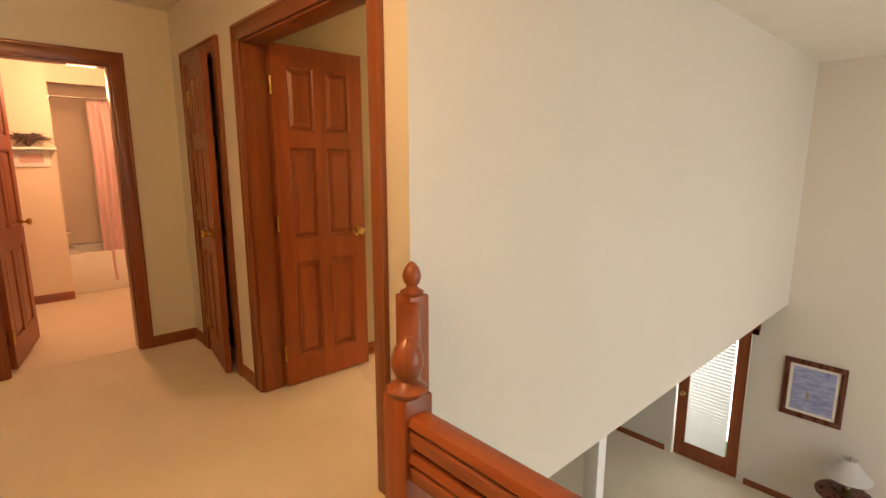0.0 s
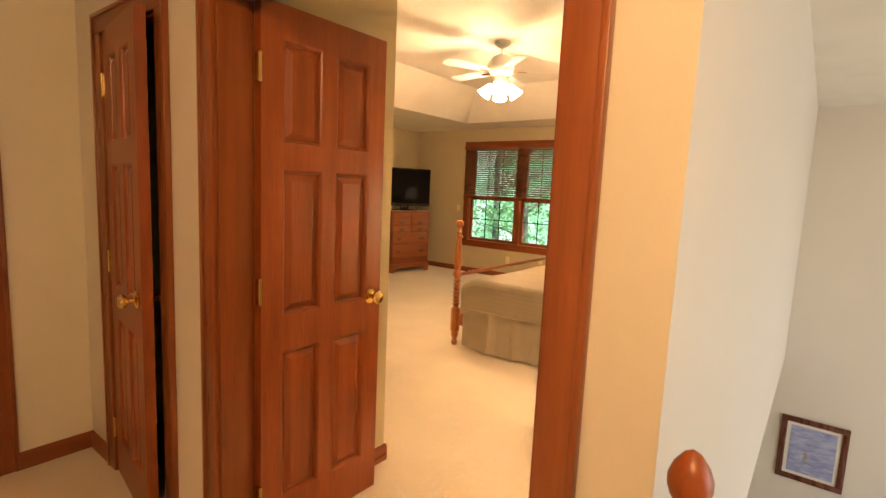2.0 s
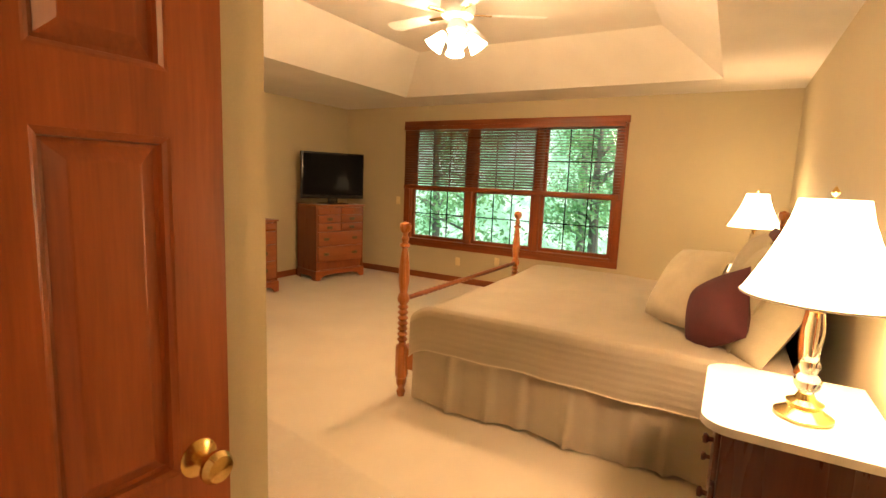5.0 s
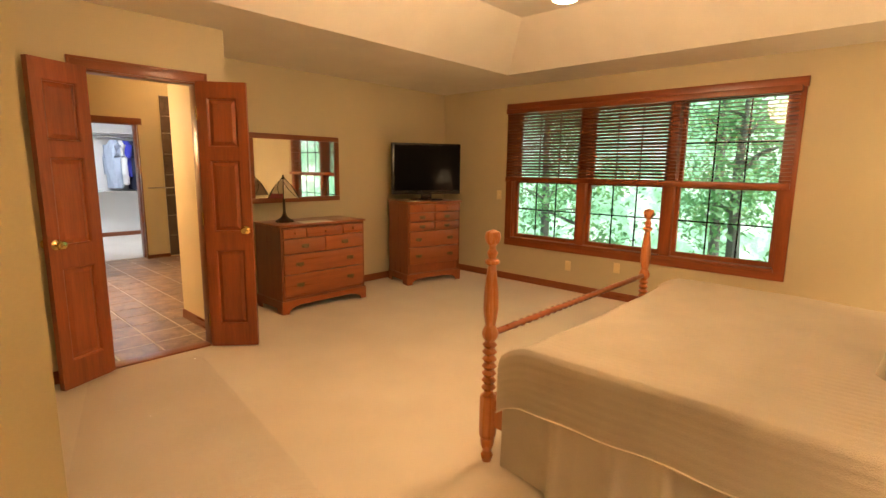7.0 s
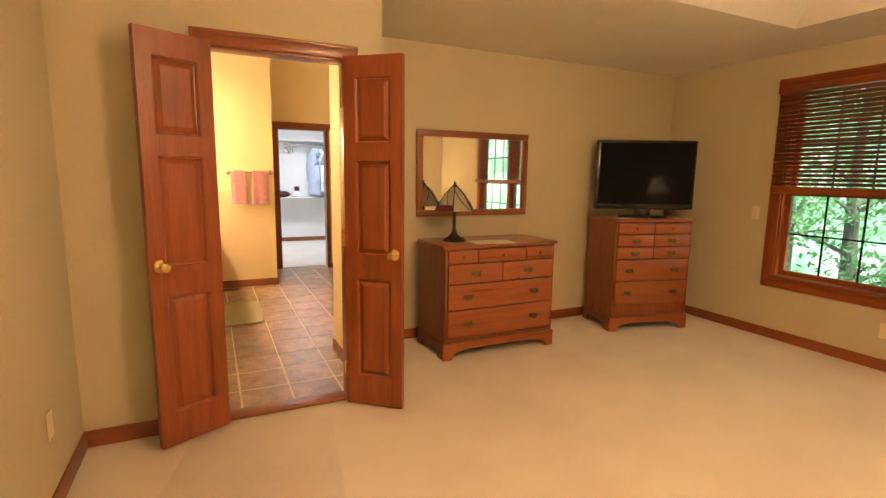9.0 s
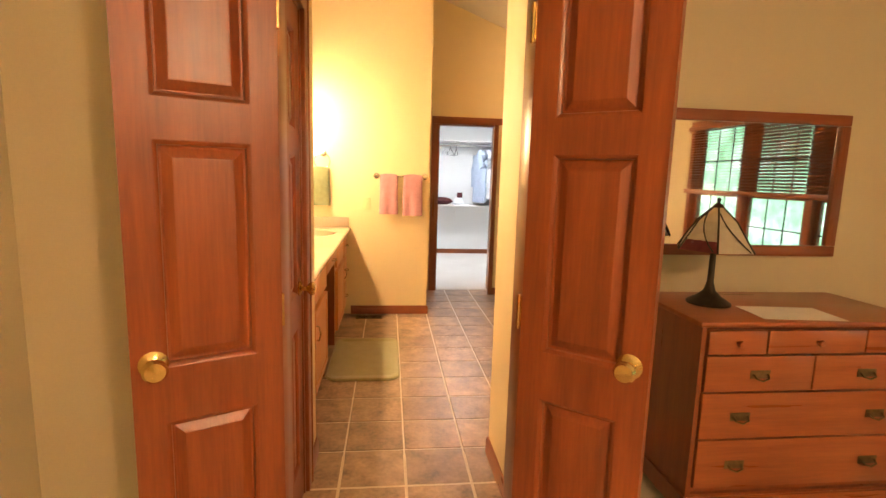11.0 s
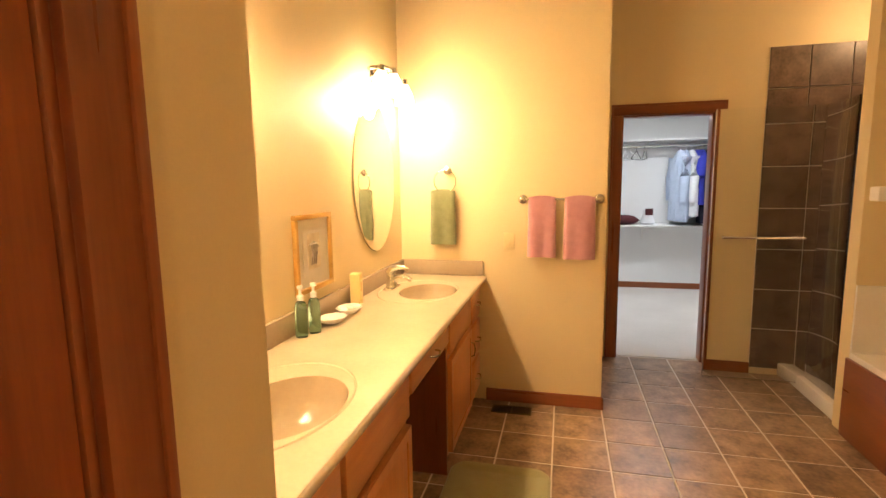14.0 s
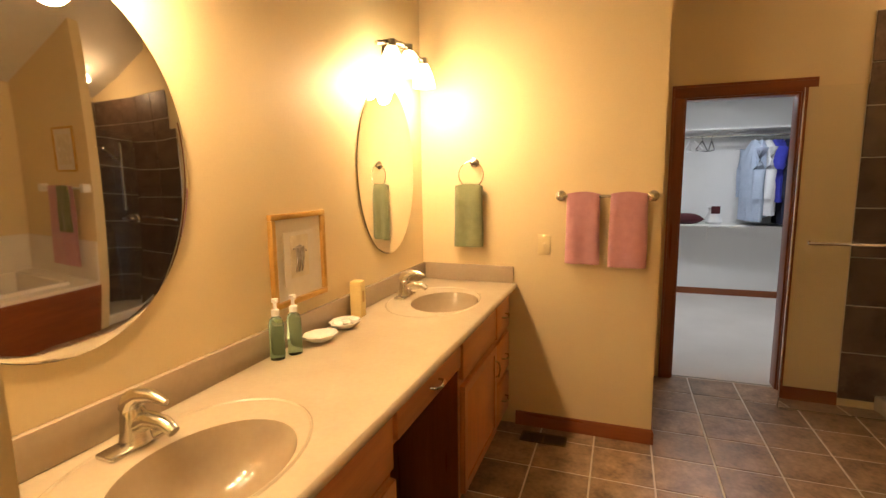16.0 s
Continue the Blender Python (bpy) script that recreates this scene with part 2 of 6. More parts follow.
def see_through(name, share, tint):
    """Lets part of the light that falls on one side of a thin sheet out on the other."""
    t = M[name].node_tree
    back, mix = t.nodes.new("ShaderNodeBsdfTranslucent"), t.nodes.new("ShaderNodeMixShader")
    back.inputs[0].default_value, mix.inputs[0].default_value = (*tint, 1), share
    t.links.new(t.nodes["Principled BSDF"].outputs[0], mix.inputs[1])
    t.links.new(back.outputs[0], mix.inputs[2])
    t.links.new(mix.outputs[0], t.nodes["Material Output"].inputs[0])


see_through("leaf", 0.5, (0.34, 0.62, 0.26))
see_through("art_glass", 0.2, (0.86, 0.78, 0.60))
nt = M["film"].node_tree
crease, rel = nt.nodes.new("ShaderNodeTexNoise"), nt.nodes.new("ShaderNodeBump")
crease.inputs["Scale"].default_value, crease.inputs["Detail"].default_value, crease.inputs["Distortion"].default_value = 11, 3, 3.0
rel.inputs["Strength"].default_value, rel.inputs["Distance"].default_value = 1.0, 0.03
nt.links.new(nt.nodes.new("ShaderNodeTexCoord").outputs["Object"], crease.inputs[0])
nt.links.new(crease.outputs[0], rel.inputs["Height"])
sheet, gloss, both = nt.nodes.new("ShaderNodeBsdfTransparent"), nt.nodes.new("ShaderNodeBsdfGlossy"), nt.nodes.new("ShaderNodeMixShader")
gloss.inputs["Roughness"].default_value, both.inputs[0].default_value = 0.08, 0.13
nt.links.new(rel.outputs[0], gloss.inputs["Normal"])
nt.links.new(sheet.outputs[0], both.inputs[1])
nt.links.new(gloss.outputs[0], both.inputs[2])
nt.links.new(both.outputs[0], nt.nodes["Material Output"].inputs[0])
M["screen"].node_tree.nodes["Principled BSDF"].inputs["Specular IOR Level"].default_value = 0.02

# ---- mesh tools ----


def mesh_of(name, bm):
    me = bpy.data.meshes.new(name)
    bm.normal_update()
    bm.to_mesh(me)
    bm.free()
    return me


def soften(me, angle=35):
    for f in me.polygons:
        f.use_smooth = True
    me.set_sharp_from_angle(angle=radians(angle))
    return me


def thing(name, m, label, category, group="", kind=""):
    ob = new(name)
    ob.empty_display_size = 0.1
    ob.matrix_basis = m
    return tagged(ob, label, category, group, kind)


def part(name, bm, material, parent, label="", m=None, crisp=35):
    ob = new(name, soften(mesh_of(name, bm), crisp))
    ob.data.materials.append(M[material])
    ob.parent = parent
    if m is not None:
        ob.matrix_basis = m
    return tagged(ob, label)


def solo(name, bm, material, m, label, category="", group="", kind=""):
    ob = new(name, soften(mesh_of(name, bm)))
    ob.data.materials.append(M[material])
    ob.matrix_basis = m
    return tagged(ob, label, category, group, kind)


def add_box(bm, x0, x1, y0, y1, z0, z1, bevel=0.0):
    vs = [bm.verts.new((x, y, z)) for x in (x0, x1) for y in (y0, y1) for z in (z0, z1)]
    fs = [bm.faces.new([vs[i] for i in q]) for q in ((0, 1, 3, 2), (4, 6, 7, 5), (0, 4, 5, 1), (2, 3, 7, 6), (0, 2, 6, 4), (1, 5, 7, 3))]
    if bevel:
        es = list({e for f in fs for e in f.edges})
        bmesh.ops.bevel(bm, geom=es, offset=bevel, segments=2, affect="EDGES", profile=0.5)
    return bm


def box(x0, x1, y0, y1, z0, z1, bevel=0.0):
    return add_box(bmesh.new(), x0, x1, y0, y1, z0, z1, bevel)


def boxes(items, bevel=0.0):
    bm = bmesh.new()
    for it in items:
        add_box(bm, *it, bevel=bevel)
    return bm


def lathe(profile, n=20, bm=None, cx=0.0, cy=0.0):
    """Turned shape from (radius, height) pairs."""
    bm = bm or bmesh.new()
    rings = [[bm.verts.new((cx + r * math.cos(2 * math.pi * i / n), cy + r * math.sin(2 * math.pi * i / n), z)) for i in range(n)] for r, z in profile]
    for a, b in zip(rings, rings[1:]):
        for i in range(n):
            bm.faces.new((a[i], a[(i + 1) % n], b[(i + 1) % n], b[i]))
    if profile[0][0] > 1e-4:
        bm.faces.new(list(reversed(rings[0])))
    if profile[-1][0] > 1e-4:
        bm.faces.new(rings[-1])
    return bm


def tube(points, radius, n=10, bm=None):
    bm = bm or bmesh.new()
    pts = [Vector(p) for p in points]
    rings = []
    for i, p in enumerate(pts):
        d = (pts[min(i + 1, len(pts) - 1)] - pts[max(i - 1, 0)]).normalized()
        u = d.orthogonal().normalized()
        if abs(d.z) < 0.99:
            u = d.cross(Vector((0, 0, 1))).normalized()
        v = d.cross(u)
        r = radius[i] if isinstance(radius, (list, tuple)) else radius
        rings.append([bm.verts.new(p + r * (math.cos(2 * math.pi * k / n) * u + math.sin(2 * math.pi * k / n) * v)) for k in range(n)])
    for a, b in zip(rings, rings[1:]):
        for k in range(n):
            bm.faces.new((a[k], a[(k + 1) % n], b[(k + 1) % n], b[k]))
    bm.faces.new(rings[0][::-1])
    bm.faces.new(rings[-1])
    return bm


def frustum(x0, x1, z0, z1, y, rise, inset):
    """A raised field on a plane y, its face set in by inset and proud by rise."""
    bm = bmesh.new()
    a = [bm.verts.new(p) for p in ((x0, y, z0), (x1, y, z0), (x1, y, z1), (x0, y, z1))]
    b = [bm.verts.new(p) for p in ((x0 + inset, y + rise, z0 + inset), (x1 - inset, y + rise, z0 + inset), (x1 - inset, y + rise, z1 - inset), (x0 + inset, y + rise, z1 - inset))]
    for i in range(4):
        bm.faces.new((a[i], a[(i + 1) % 4], b[(i + 1) % 4], b[i]))
    bm.faces.new(b)
    return bm


def arc(a0, a1, n):
    return [a0 + (a1 - a0) * i / n for i in range(n + 1)]


def wall(name, axis, face, depth, a0, a1, z0, z1, material, holes=(), label="painted wall"):
    """A wall with through openings: axis x or y is its normal, face and depth its near and far planes; holes as (a0, a1, z0, z1)."""
    cuts = sorted({a0, a1, *[h[0] for h in holes], *[h[1] for h in holes]})
    bm = bmesh.new()
    lo, hi = min(face, depth), max(face, depth)
    for s, e in zip(cuts, cuts[1:]):
        spans = [(z0, z1)]
        for h in holes:
            if h[0] <= s and e <= h[1]:
                spans = [q for p0, p1 in spans for q in ((p0, min(p1, h[2])), (max(p0, h[3]), p1)) if q[1] - q[0] > 1e-4]
        for p0, p1 in spans:
            add_box(bm, *((lo, hi, s, e) if axis == "x" else (s, e, lo, hi)), p0, p1)
    bmesh.ops.remove_doubles(bm, verts=bm.verts, dist=1e-5)
    seen = {}
    for f in list(bm.faces):
        key = tuple(round(c, 4) for c in f.calc_center_median())
        seen.setdefault(key, []).append(f)
    bmesh.ops.delete(bm, geom=[f for fs in seen.values() if len(fs) > 1 for f in fs], context="FACES")
    return solo(name, bm, material, Matrix(), label, "wall", kind="structure")


def slab(name, x0, x1, y0, y1, z0, z1, material, label, category):
    return solo(name, box(x0, x1, y0, y1, z0, z1), material, Matrix(), label, category, kind="structure")


def skirting(x0, y0, x1, y1, nx, ny, z=0.0, h=0.085):
    """Baseboard along a wall from (x0, y0) to (x1, y1), standing out along (nx, ny)."""
    n = math.hypot(x1 - x0, y1 - y0)
    bm = bmesh.new()
    prof = [(0, 0), (0.014, 0), (0.014, h - 0.018), (0.007, h), (0, h)]
    a, b = [], []
    for d, zz in prof:
        a.append(bm.verts.new((x0 + nx * d, y0 + ny * d, z + zz)))
        b.append(bm.verts.new((x1 + nx * d, y1 + ny * d, z + zz)))
    for i in range(5):
        bm.faces.new((a[i], a[(i + 1) % 5], b[(i + 1) % 5], b[i]))
    bm.faces.new(a)
    bm.faces.new(b[::-1])
    bmesh.ops.recalc_face_normals(bm, faces=bm.faces)
    return solo("baseboard", bm, "trim_x" if abs(x1 - x0) > abs(y1 - y0) else "trim_y", Matrix(), "stained wooden baseboard along the wall", "baseboard", kind="structure")


# Lever-free round knob, pointing along local -y from the leaf's face.
KNOB = [(0.0, 0.0), (0.031, 0.0), (0.033, 0.004), (0.026, 0.009), (0.011, 0.014), (0.010, 0.03), (0.017, 0.036), (0.027, 0.046), (0.028, 0.054), (0.022, 0.064), (0.0, 0.067)]


def leaf(parent, w, columns, m, knobs, knob_x, h=2.03, t=0.04):
    """A panelled door leaf, hinged at local x = 0: stiles and rails, a raised panel in each field, knobs and hinges."""
    st = 0.088 if columns == 2 else 0.068
    zs = [(0.175, 0.775), (0.915, 1.46), (1.555, 1.915)]
    xs = [(st, w / 2 - 0.033), (w / 2 + 0.033, w - st)] if columns == 2 else [(st, w - st)]
    items = [(0, st, -t / 2, t / 2, 0, h), (w - st, w, -t / 2, t / 2, 0, h)]
    zr = [(0, zs[0][0]), (zs[0][1], zs[1][0]), (zs[1][1], zs[2][0]), (zs[2][1], h)]
    items += [(st, w - st, -t / 2, t / 2, a, b) for a, b in zr]
    if columns == 2:
        items += [(w / 2 - 0.033, w / 2 + 0.033, -t / 2, t / 2, a, b) for a, b in zs]
    ob = part("leaf", boxes(items), "oak_z", parent, "panelled stained wooden door leaf", m)
    for x0, x1 in xs:
        for z0, z1 in zs:
            bm = bmesh.new()
            for s in (1, -1):
                steps = [(0.0, t / 2 - 0.0005), (0.004, t / 2 - 0.002), (0.010, 0.0135), (0.012, 0.004), (0.018, 0.003), (0.040, 0.0145), (0.043, 0.0150)]
                loops = [[bm.verts.new(p) for p in ((x0 + e, s * y, z0 + e), (x1 - e, s * y, z0 + e), (x1 - e, s * y, z1 - e), (x0 + e, s * y, z1 - e))] for e, y in steps]
                for a, b in zip(loops, loops[1:]):
                    for i in range(4):
                        q = (a[i], a[(i + 1) % 4], b[(i + 1) % 4], b[i])
                        bm.faces.new(q if s < 0 else q[::-1])
                bm.faces.new(loops[-1] if s < 0 else loops[-1][::-1])
            part("panel", bm, "oak_z", ob, crisp=9)
    for s in knobs:
        k = part("door_knob", lathe(KNOB, 18), "brass", ob, "round polished brass knob")
        k.matrix_basis = pose(knob_x, s * t / 2, 0.93, -90 * s, 0, 0)
    for z in (0.22, 1.02, 1.80):
        bm = boxes([(-0.012, 0.0, -t / 2 - 0.002, -t / 2 + 0.02, z - 0.045, z + 0.045)])
        lathe([(0.006, z - 0.05), (0.006, z + 0.05)], 8, bm, -0.006, -t / 2 - 0.006)
        part("hinge", bm, "brass", ob, "brass butt hinge")
    return ob


def door_frame(name, axis, near, far, a0, a1, h, label, wide=0.07, sides=(True, True)):
    """Casings and jambs round an opening from a0 to a1 in a wall between the planes near and far."""
    d = thing(name, Matrix(), label, "door", kind="structure")
    lo, hi = min(near, far), max(near, far)

    def put(nm, s0, s1, n0, n1, z0, z1, mat):
        b = (n0, n1, s0, s1) if axis == "x" else (s0, s1, n0, n1)
        part(nm, box(*b, z0, z1, 0.003), mat, d)

    along = "trim_y" if axis == "x" else "trim_x"
    put("jamb", a0, a0 + 0.018, lo - 0.001, hi + 0.001, 0.003, h, "trim_z")
    put("jamb", a1 - 0.018, a1, lo - 0.001, hi + 0.001, 0.003, h, "trim_z")
    put("head_jamb", a0 + 0.018, a1 - 0.018, lo - 0.001, hi + 0.001, h - 0.018, h, along)
    for on, f, s in ((sides[0], near, -1 if near < far else 1), (sides[1], far, 1 if near < far else -1)):
        if on:
            n0, n1 = sorted((f, f + s * 0.018))
            b0, b1 = sorted((f, f + s * 0.024))
            put("casing", a0 - wide, a0 + 0.006, n0, n1, 0.003, h - 0.006, "trim_z")
            put("casing", a1 - 0.006, a1 + wide, n0, n1, 0.003, h - 0.006, "trim_z")
            put("casing", a0 - wide, a1 + wide, n0, n1, h - 0.006, h + wide, along)
            put("back_band", a0 - wide - 0.008, a0 - wide + 0.008, b0, b1, 0.003, h + wide, "trim_z")
            put("back_band", a1 + wide - 0.008, a1 + wide + 0.008, b0, b1, 0.003, h + wide, "trim_z")
            put("back_band", a0 - wide - 0.008, a1 + wide + 0.008, b0, b1, h + wide - 0.008, h + wide + 0.010, along)
    return d


# ---- structure: upper hall ----
HX, BX = 1.364, 1.484          # hall side and bedroom side of the hall wall
SY, NY = 1.66, 1.80            # stair side and bedroom side of the stair wall
CZ = 2.45                      # ceiling of hall and bedroom soffit
slab("floor_hall", -2.2, 1.424, 1.10, 4.46, -0.25, 0.0, "carpet", "cream cut-pile carpet in the upper hall", "floor")
slab("floor_loft", -2.2, 0.90, -2.6, 1.10, -0.25, 0.0, "carpet", "cream cut-pile carpet on the loft", "floor")
slab("ceiling_stair_well", HX, 7.22, -4.12, NY, CZ, CZ + 0.12, "ceiling", "white textured ceiling over the stair well", "ceiling")
slab("ceiling_hall", -2.32, HX, -4.12, 4.52, CZ, CZ + 0.12, "ceiling", "white textured ceiling over the hall", "ceiling")
wall("wall_hall_east", "x", HX, BX, SY, 4.40, 0.0, CZ, "wall_stair", [(1.87, 3.10, 0, 2.04), (3.50, 4.06, 0, 2.04)], "cream painted hall wall with doorways")
wall("wall_hall_north", "y", 4.40, 4.52, -2.2, 2.40, 0.0, CZ, "wall_hall", [(0.22, 0.98, 0, 2.04)], "cream painted hall wall with bathroom doorway")
wall("wall_loft_west", "x", -2.2, -2.32, -4.0, 4.52, -2.77, CZ, "wall_hall", (), "cream painted loft wall")
wall("wall_stair", "y", SY, NY, BX, 7.10, -0.28, CZ, "wall_stair", (), "pale painted wall above the stair well")
skirting(1.05, 4.40, HX, 4.40, 0, -1)
skirting(HX, 3.18, HX, 3.42, -1, 0)
skirting(HX, 4.14, HX, 4.40, -1, 0)
skirting(-2.2, 4.40, 0.14, 4.40, 0, -1)

# bedroom entry: a pair of six-panel leaves, both open into the room
d1 = door_frame("door_1", "x", HX, BX, 1.87, 3.10, 2.04, "open pair of six-panel stained wooden bedroom doors")
leaf(d1, 0.59, 2, pose(1.50, 3.072, 0.012, 0, 0, -1), (1, -1), 0.53)
leaf(d1, 0.59, 2, pose(1.50, 1.905, 0.012, 0, 0, -3.5), (1, -1), 0.53)
# hall closet, standing ajar
d2 = door_frame("door_2", "x", HX, BX, 3.50, 4.06, 2.04, "six-panel stained wooden closet door standing ajar", sides=(True, False))
leaf(d2, 0.53, 2, pose(1.375, 4.036, 0.012, 0, 0, -98), (1, -1), 0.47)
# closet floor and back wall carry the closet's darkness in their colour
slab("closet_lining", 1.50, 2.20, 3.32, 4.38, 0.0, 0.02, "void", "hall closet floor coloured near-black for shade", "floor")
wall("wall_closet_back", "x", 2.20, 2.225, 3.30, 4.40, 0.0, CZ, "void", (), "hall closet back wall coloured near-black for shade")
# hall bathroom, its door open inwards
d3 = door_frame("door_3", "y", 4.40, 4.52, 0.22, 0.98, 2.04, "open six-panel stained wooden bathroom door")
leaf(d3, 0.72, 2, pose(0.255, 4.54, 0.012, 0, 0, 77), (1, -1), 0.66)

# ---- hall bathroom ----
slab("floor_guest_bath", -1.0, 2.36, 4.46, 7.6, -0.25, 0.002, "vinyl", "pale vinyl bathroom floor", "floor")
slab("ceiling_guest_bath", -1.1, 2.4, 4.52, 7.6, CZ, CZ + 0.1, "ceiling", "white bathroom ceiling", "ceiling")
wall("wall_guest_west", "x", -0.9, -1.0, 4.52, 6.45, 0, CZ, "wall_pink", (), "peach painted bathroom wall")
wall("wall_guest_stub", "y", 6.45, 6.62, -1.0, 0.80, 0, CZ, "wall_pink", (), "peach painted wall beside the tub")
wall("wall_guest_north", "y", 7.42, 7.52, 0.80, 2.36, 0, CZ, "wall_pink", (), "peach painted wall behind the tub")
wall("wall_guest_tub_end", "x", 0.80, 0.72, 6.62, 7.42, 0, CZ, "wall_pink", (), "peach painted wall at the tub's end")
wall("wall_guest_east", "x", 2.28, 2.38, 4.52, 7.42, 0, CZ, "wall_pink", (), "peach painted bathroom wall")
wall("wall_guest_soffit", "y", 6.62, 6.72, 0.80, 2.28, 2.16, CZ, "wall_pink", (), "painted header above the tub")
skirting(-0.9, 6.45, 0.80, 6.45, 0, -1)
tub = thing("bathtub", pose(1.54, 7.02, 0.002), "white alcove bathtub behind a pink curtain", "bathtub")
bm = boxes([(-0.73, 0.73, -0.39, -0.31, 0, 0.43), (-0.73, 0.73, 0.31, 0.39, 0, 0.43), (-0.73, -0.62, -0.31, 0.31, 0, 0.43), (0.62, 0.73, -0.31, 0.31, 0, 0.43), (-0.62, 0.62, -0.31, 0.31, 0, 0.08)], 0.012)
part("tub_shell", bm, "tub", tub)
part("surround", boxes([(-0.735, -0.728, -0.38, 0.38, 0.435, 2.1), (-0.728, 0.73, 0.385, 0.395, 0.435, 2.1)]), "wall_pink", tub, "cream moulded tub surround")
part("spout", tube([(-0.725, 0.0, 0.62), (-0.66, 0, 0.62), (-0.62, 0, 0.58)], 0.02), "chrome", tub, "chrome tub spout")
rod = thing("curtain_rod", pose(1.54, 6.66, 2.03), "chrome shower curtain rod above the tub", "curtain rod")
part("rod", tube([(-0.735, 0, 0), (0.735, 0, 0)], 0.012), "chrome", rod)
for s in (-1, 1):
    part("flange", tube([(s * 0.74, 0, 0), (s * 0.72, 0, 0)], 0.03, 14), "chrome", rod)
cur = thing("shower_curtain", pose(1.12, 6.655, 0.10), "dusty pink shower curtain gathered on its rod", "curtain")
bm = bmesh.new()
cols, rows_n = 90, 14
grid = []
for j in range(rows_n + 1):
    z = 1.9 * j / rows_n
    flare = 1.0 + 0.10 * (1 - j / rows_n)
    grid.append([bm.verts.new((flare * 0.95 * i / cols, 0.035 * math.sin(i * 0.62 + 0.4 * math.sin(j * 0.5)) * (0.75 + 0.3 * (1 - j / rows_n)), z)) for i in range(cols + 1)])
for j in range(rows_n):
    for i in range(cols):
        bm.faces.new((grid[j][i], grid[j][i + 1], grid[j + 1][i + 1], grid[j + 1][i]))
part("cloth", bm, "curtain", cur)
for i in range(10):
    a = [2 * math.pi * k / 12 for k in range(13)]
    part("curtain_ring", tube([(0.04 + i * 0.1, 0.018 * math.cos(q), 1.915 + 0.028 * math.sin(q)) for q in a], 0.0025, 6), "chrome", cur)
sh = thing("wall_shelf", pose(0.60, 6.45, 1.50), "small white wall shelf with a decorated panel", "shelf")
part("board", box(-0.2, 0.2, -0.13, 0, 0.0, 0.02, 0.004), "white", sh)
part("back_panel", box(-0.15, 0.15, -0.02, 0, -0.16, 0.0, 0.003), "white", sh)
part("picture_panel", box(-0.08, 0.10, -0.026, -0.02, -0.12, -0.04), "curtain", sh, "small pink painted panel")
random.seed(5)
bm = bmesh.new()
for i in range(90):
    a, r = random.uniform(0, 6.28), random.uniform(0.05, 0.16)
    tube([(0, 0, 0.01), (0.5 * r * math.cos(a), 0.3 * r * math.sin(a), 0.07 + random.uniform(0, .05)), (r * 1.25 * math.cos(a), 0.4 * r * math.sin(a), random.uniform(0.02, 0.14))], [0.006, 0.009, 0.002], 5, bm)
solo("dried_flowers", bm, "twig", pose(0.60, 6.38, 1.522), "dark dried flower bunch lying on the wall shelf", "flowers")

# ---- stair well and room below ----
LZ = -2.77
slab("floor_lower", -2.3, 7.22, -4.1, 6.0, LZ - 0.2, LZ, "carpet", "pale carpet in the room below", "floor")
slab("ceiling_lower", 0.9, 7.22, NY, 6.0, -0.28, -0.20, "ceiling", "ceiling under the bedroom floor", "ceiling")
wall("wall_well_east", "x", 7.10, 7.22, -4.0, NY, LZ, CZ, "wall_stair", (), "pale painted tall wall of the stair well")
wall("wall_lower_east", "x", 7.10, 7.22, NY, 6.0, LZ, -0.28, "wall_stair", [(1.98, 2.84, LZ, LZ + 2.04)], "pale painted tall wall of the room below")
wall("wall_lower_south", "y", -4.0, -4.12, -2.32, 7.22, LZ, CZ, "wall_hall", [(1.4, 6.2, -1.2, 2.2)], "pale painted wall with a wide opening for daylight")
wall("wall_lower_north", "y", 6.0, 6.1, -2.3, 7.22, LZ, -0.28, "wall_stair", (), "pale painted wall of the room below")
skirting(7.10, -4.0, 7.10, 1.9, -1, 0, LZ)
skirting(7.10, 2.93, 7.10, 6.0, -1, 0, LZ)
d4 = door_frame("door_4", "x", 7.10, 7.22, 1.98, 2.84, LZ + 2.04, "stained wooden patio door with a white blind", sides=(True, False))
pl = part("leaf", boxes([(7.13, 7.17, 2.0, 2.14, LZ + 0.01, LZ + 2.02), (7.13, 7.17, 2.68, 2.82, LZ + 0.01, LZ + 2.02), (7.13, 7.17, 2.14, 2.68, LZ + 0.01, LZ + 0.25), (7.13, 7.17, 2.14, 2.68, LZ + 1.9, LZ + 2.02)]), "oak_z", d4)
part("pane", box(7.148, 7.152, 2.14, 2.68, LZ + 0.25, LZ + 1.9), "glass", pl).visible_shadow = False
part("door_knob", lathe(KNOB, 16), "brass", pl, "round brass knob", pose(7.13, 2.75, LZ + 0.95, 0, -90, 0))
for i in range(33):
    z = LZ + 0.27 + i * 0.0495
    bm = box(-0.022, 0.022, 2.15, 2.67, -0.0015, 0.0015)
    part("slat", bm, "white", pl, "", pose(7.112, 0, z, 0, -48, 0))
part("headrail", box(7.095, 7.128, 2.14, 2.68, LZ + 1.895, LZ + 1.935, 0.003), "white", pl)


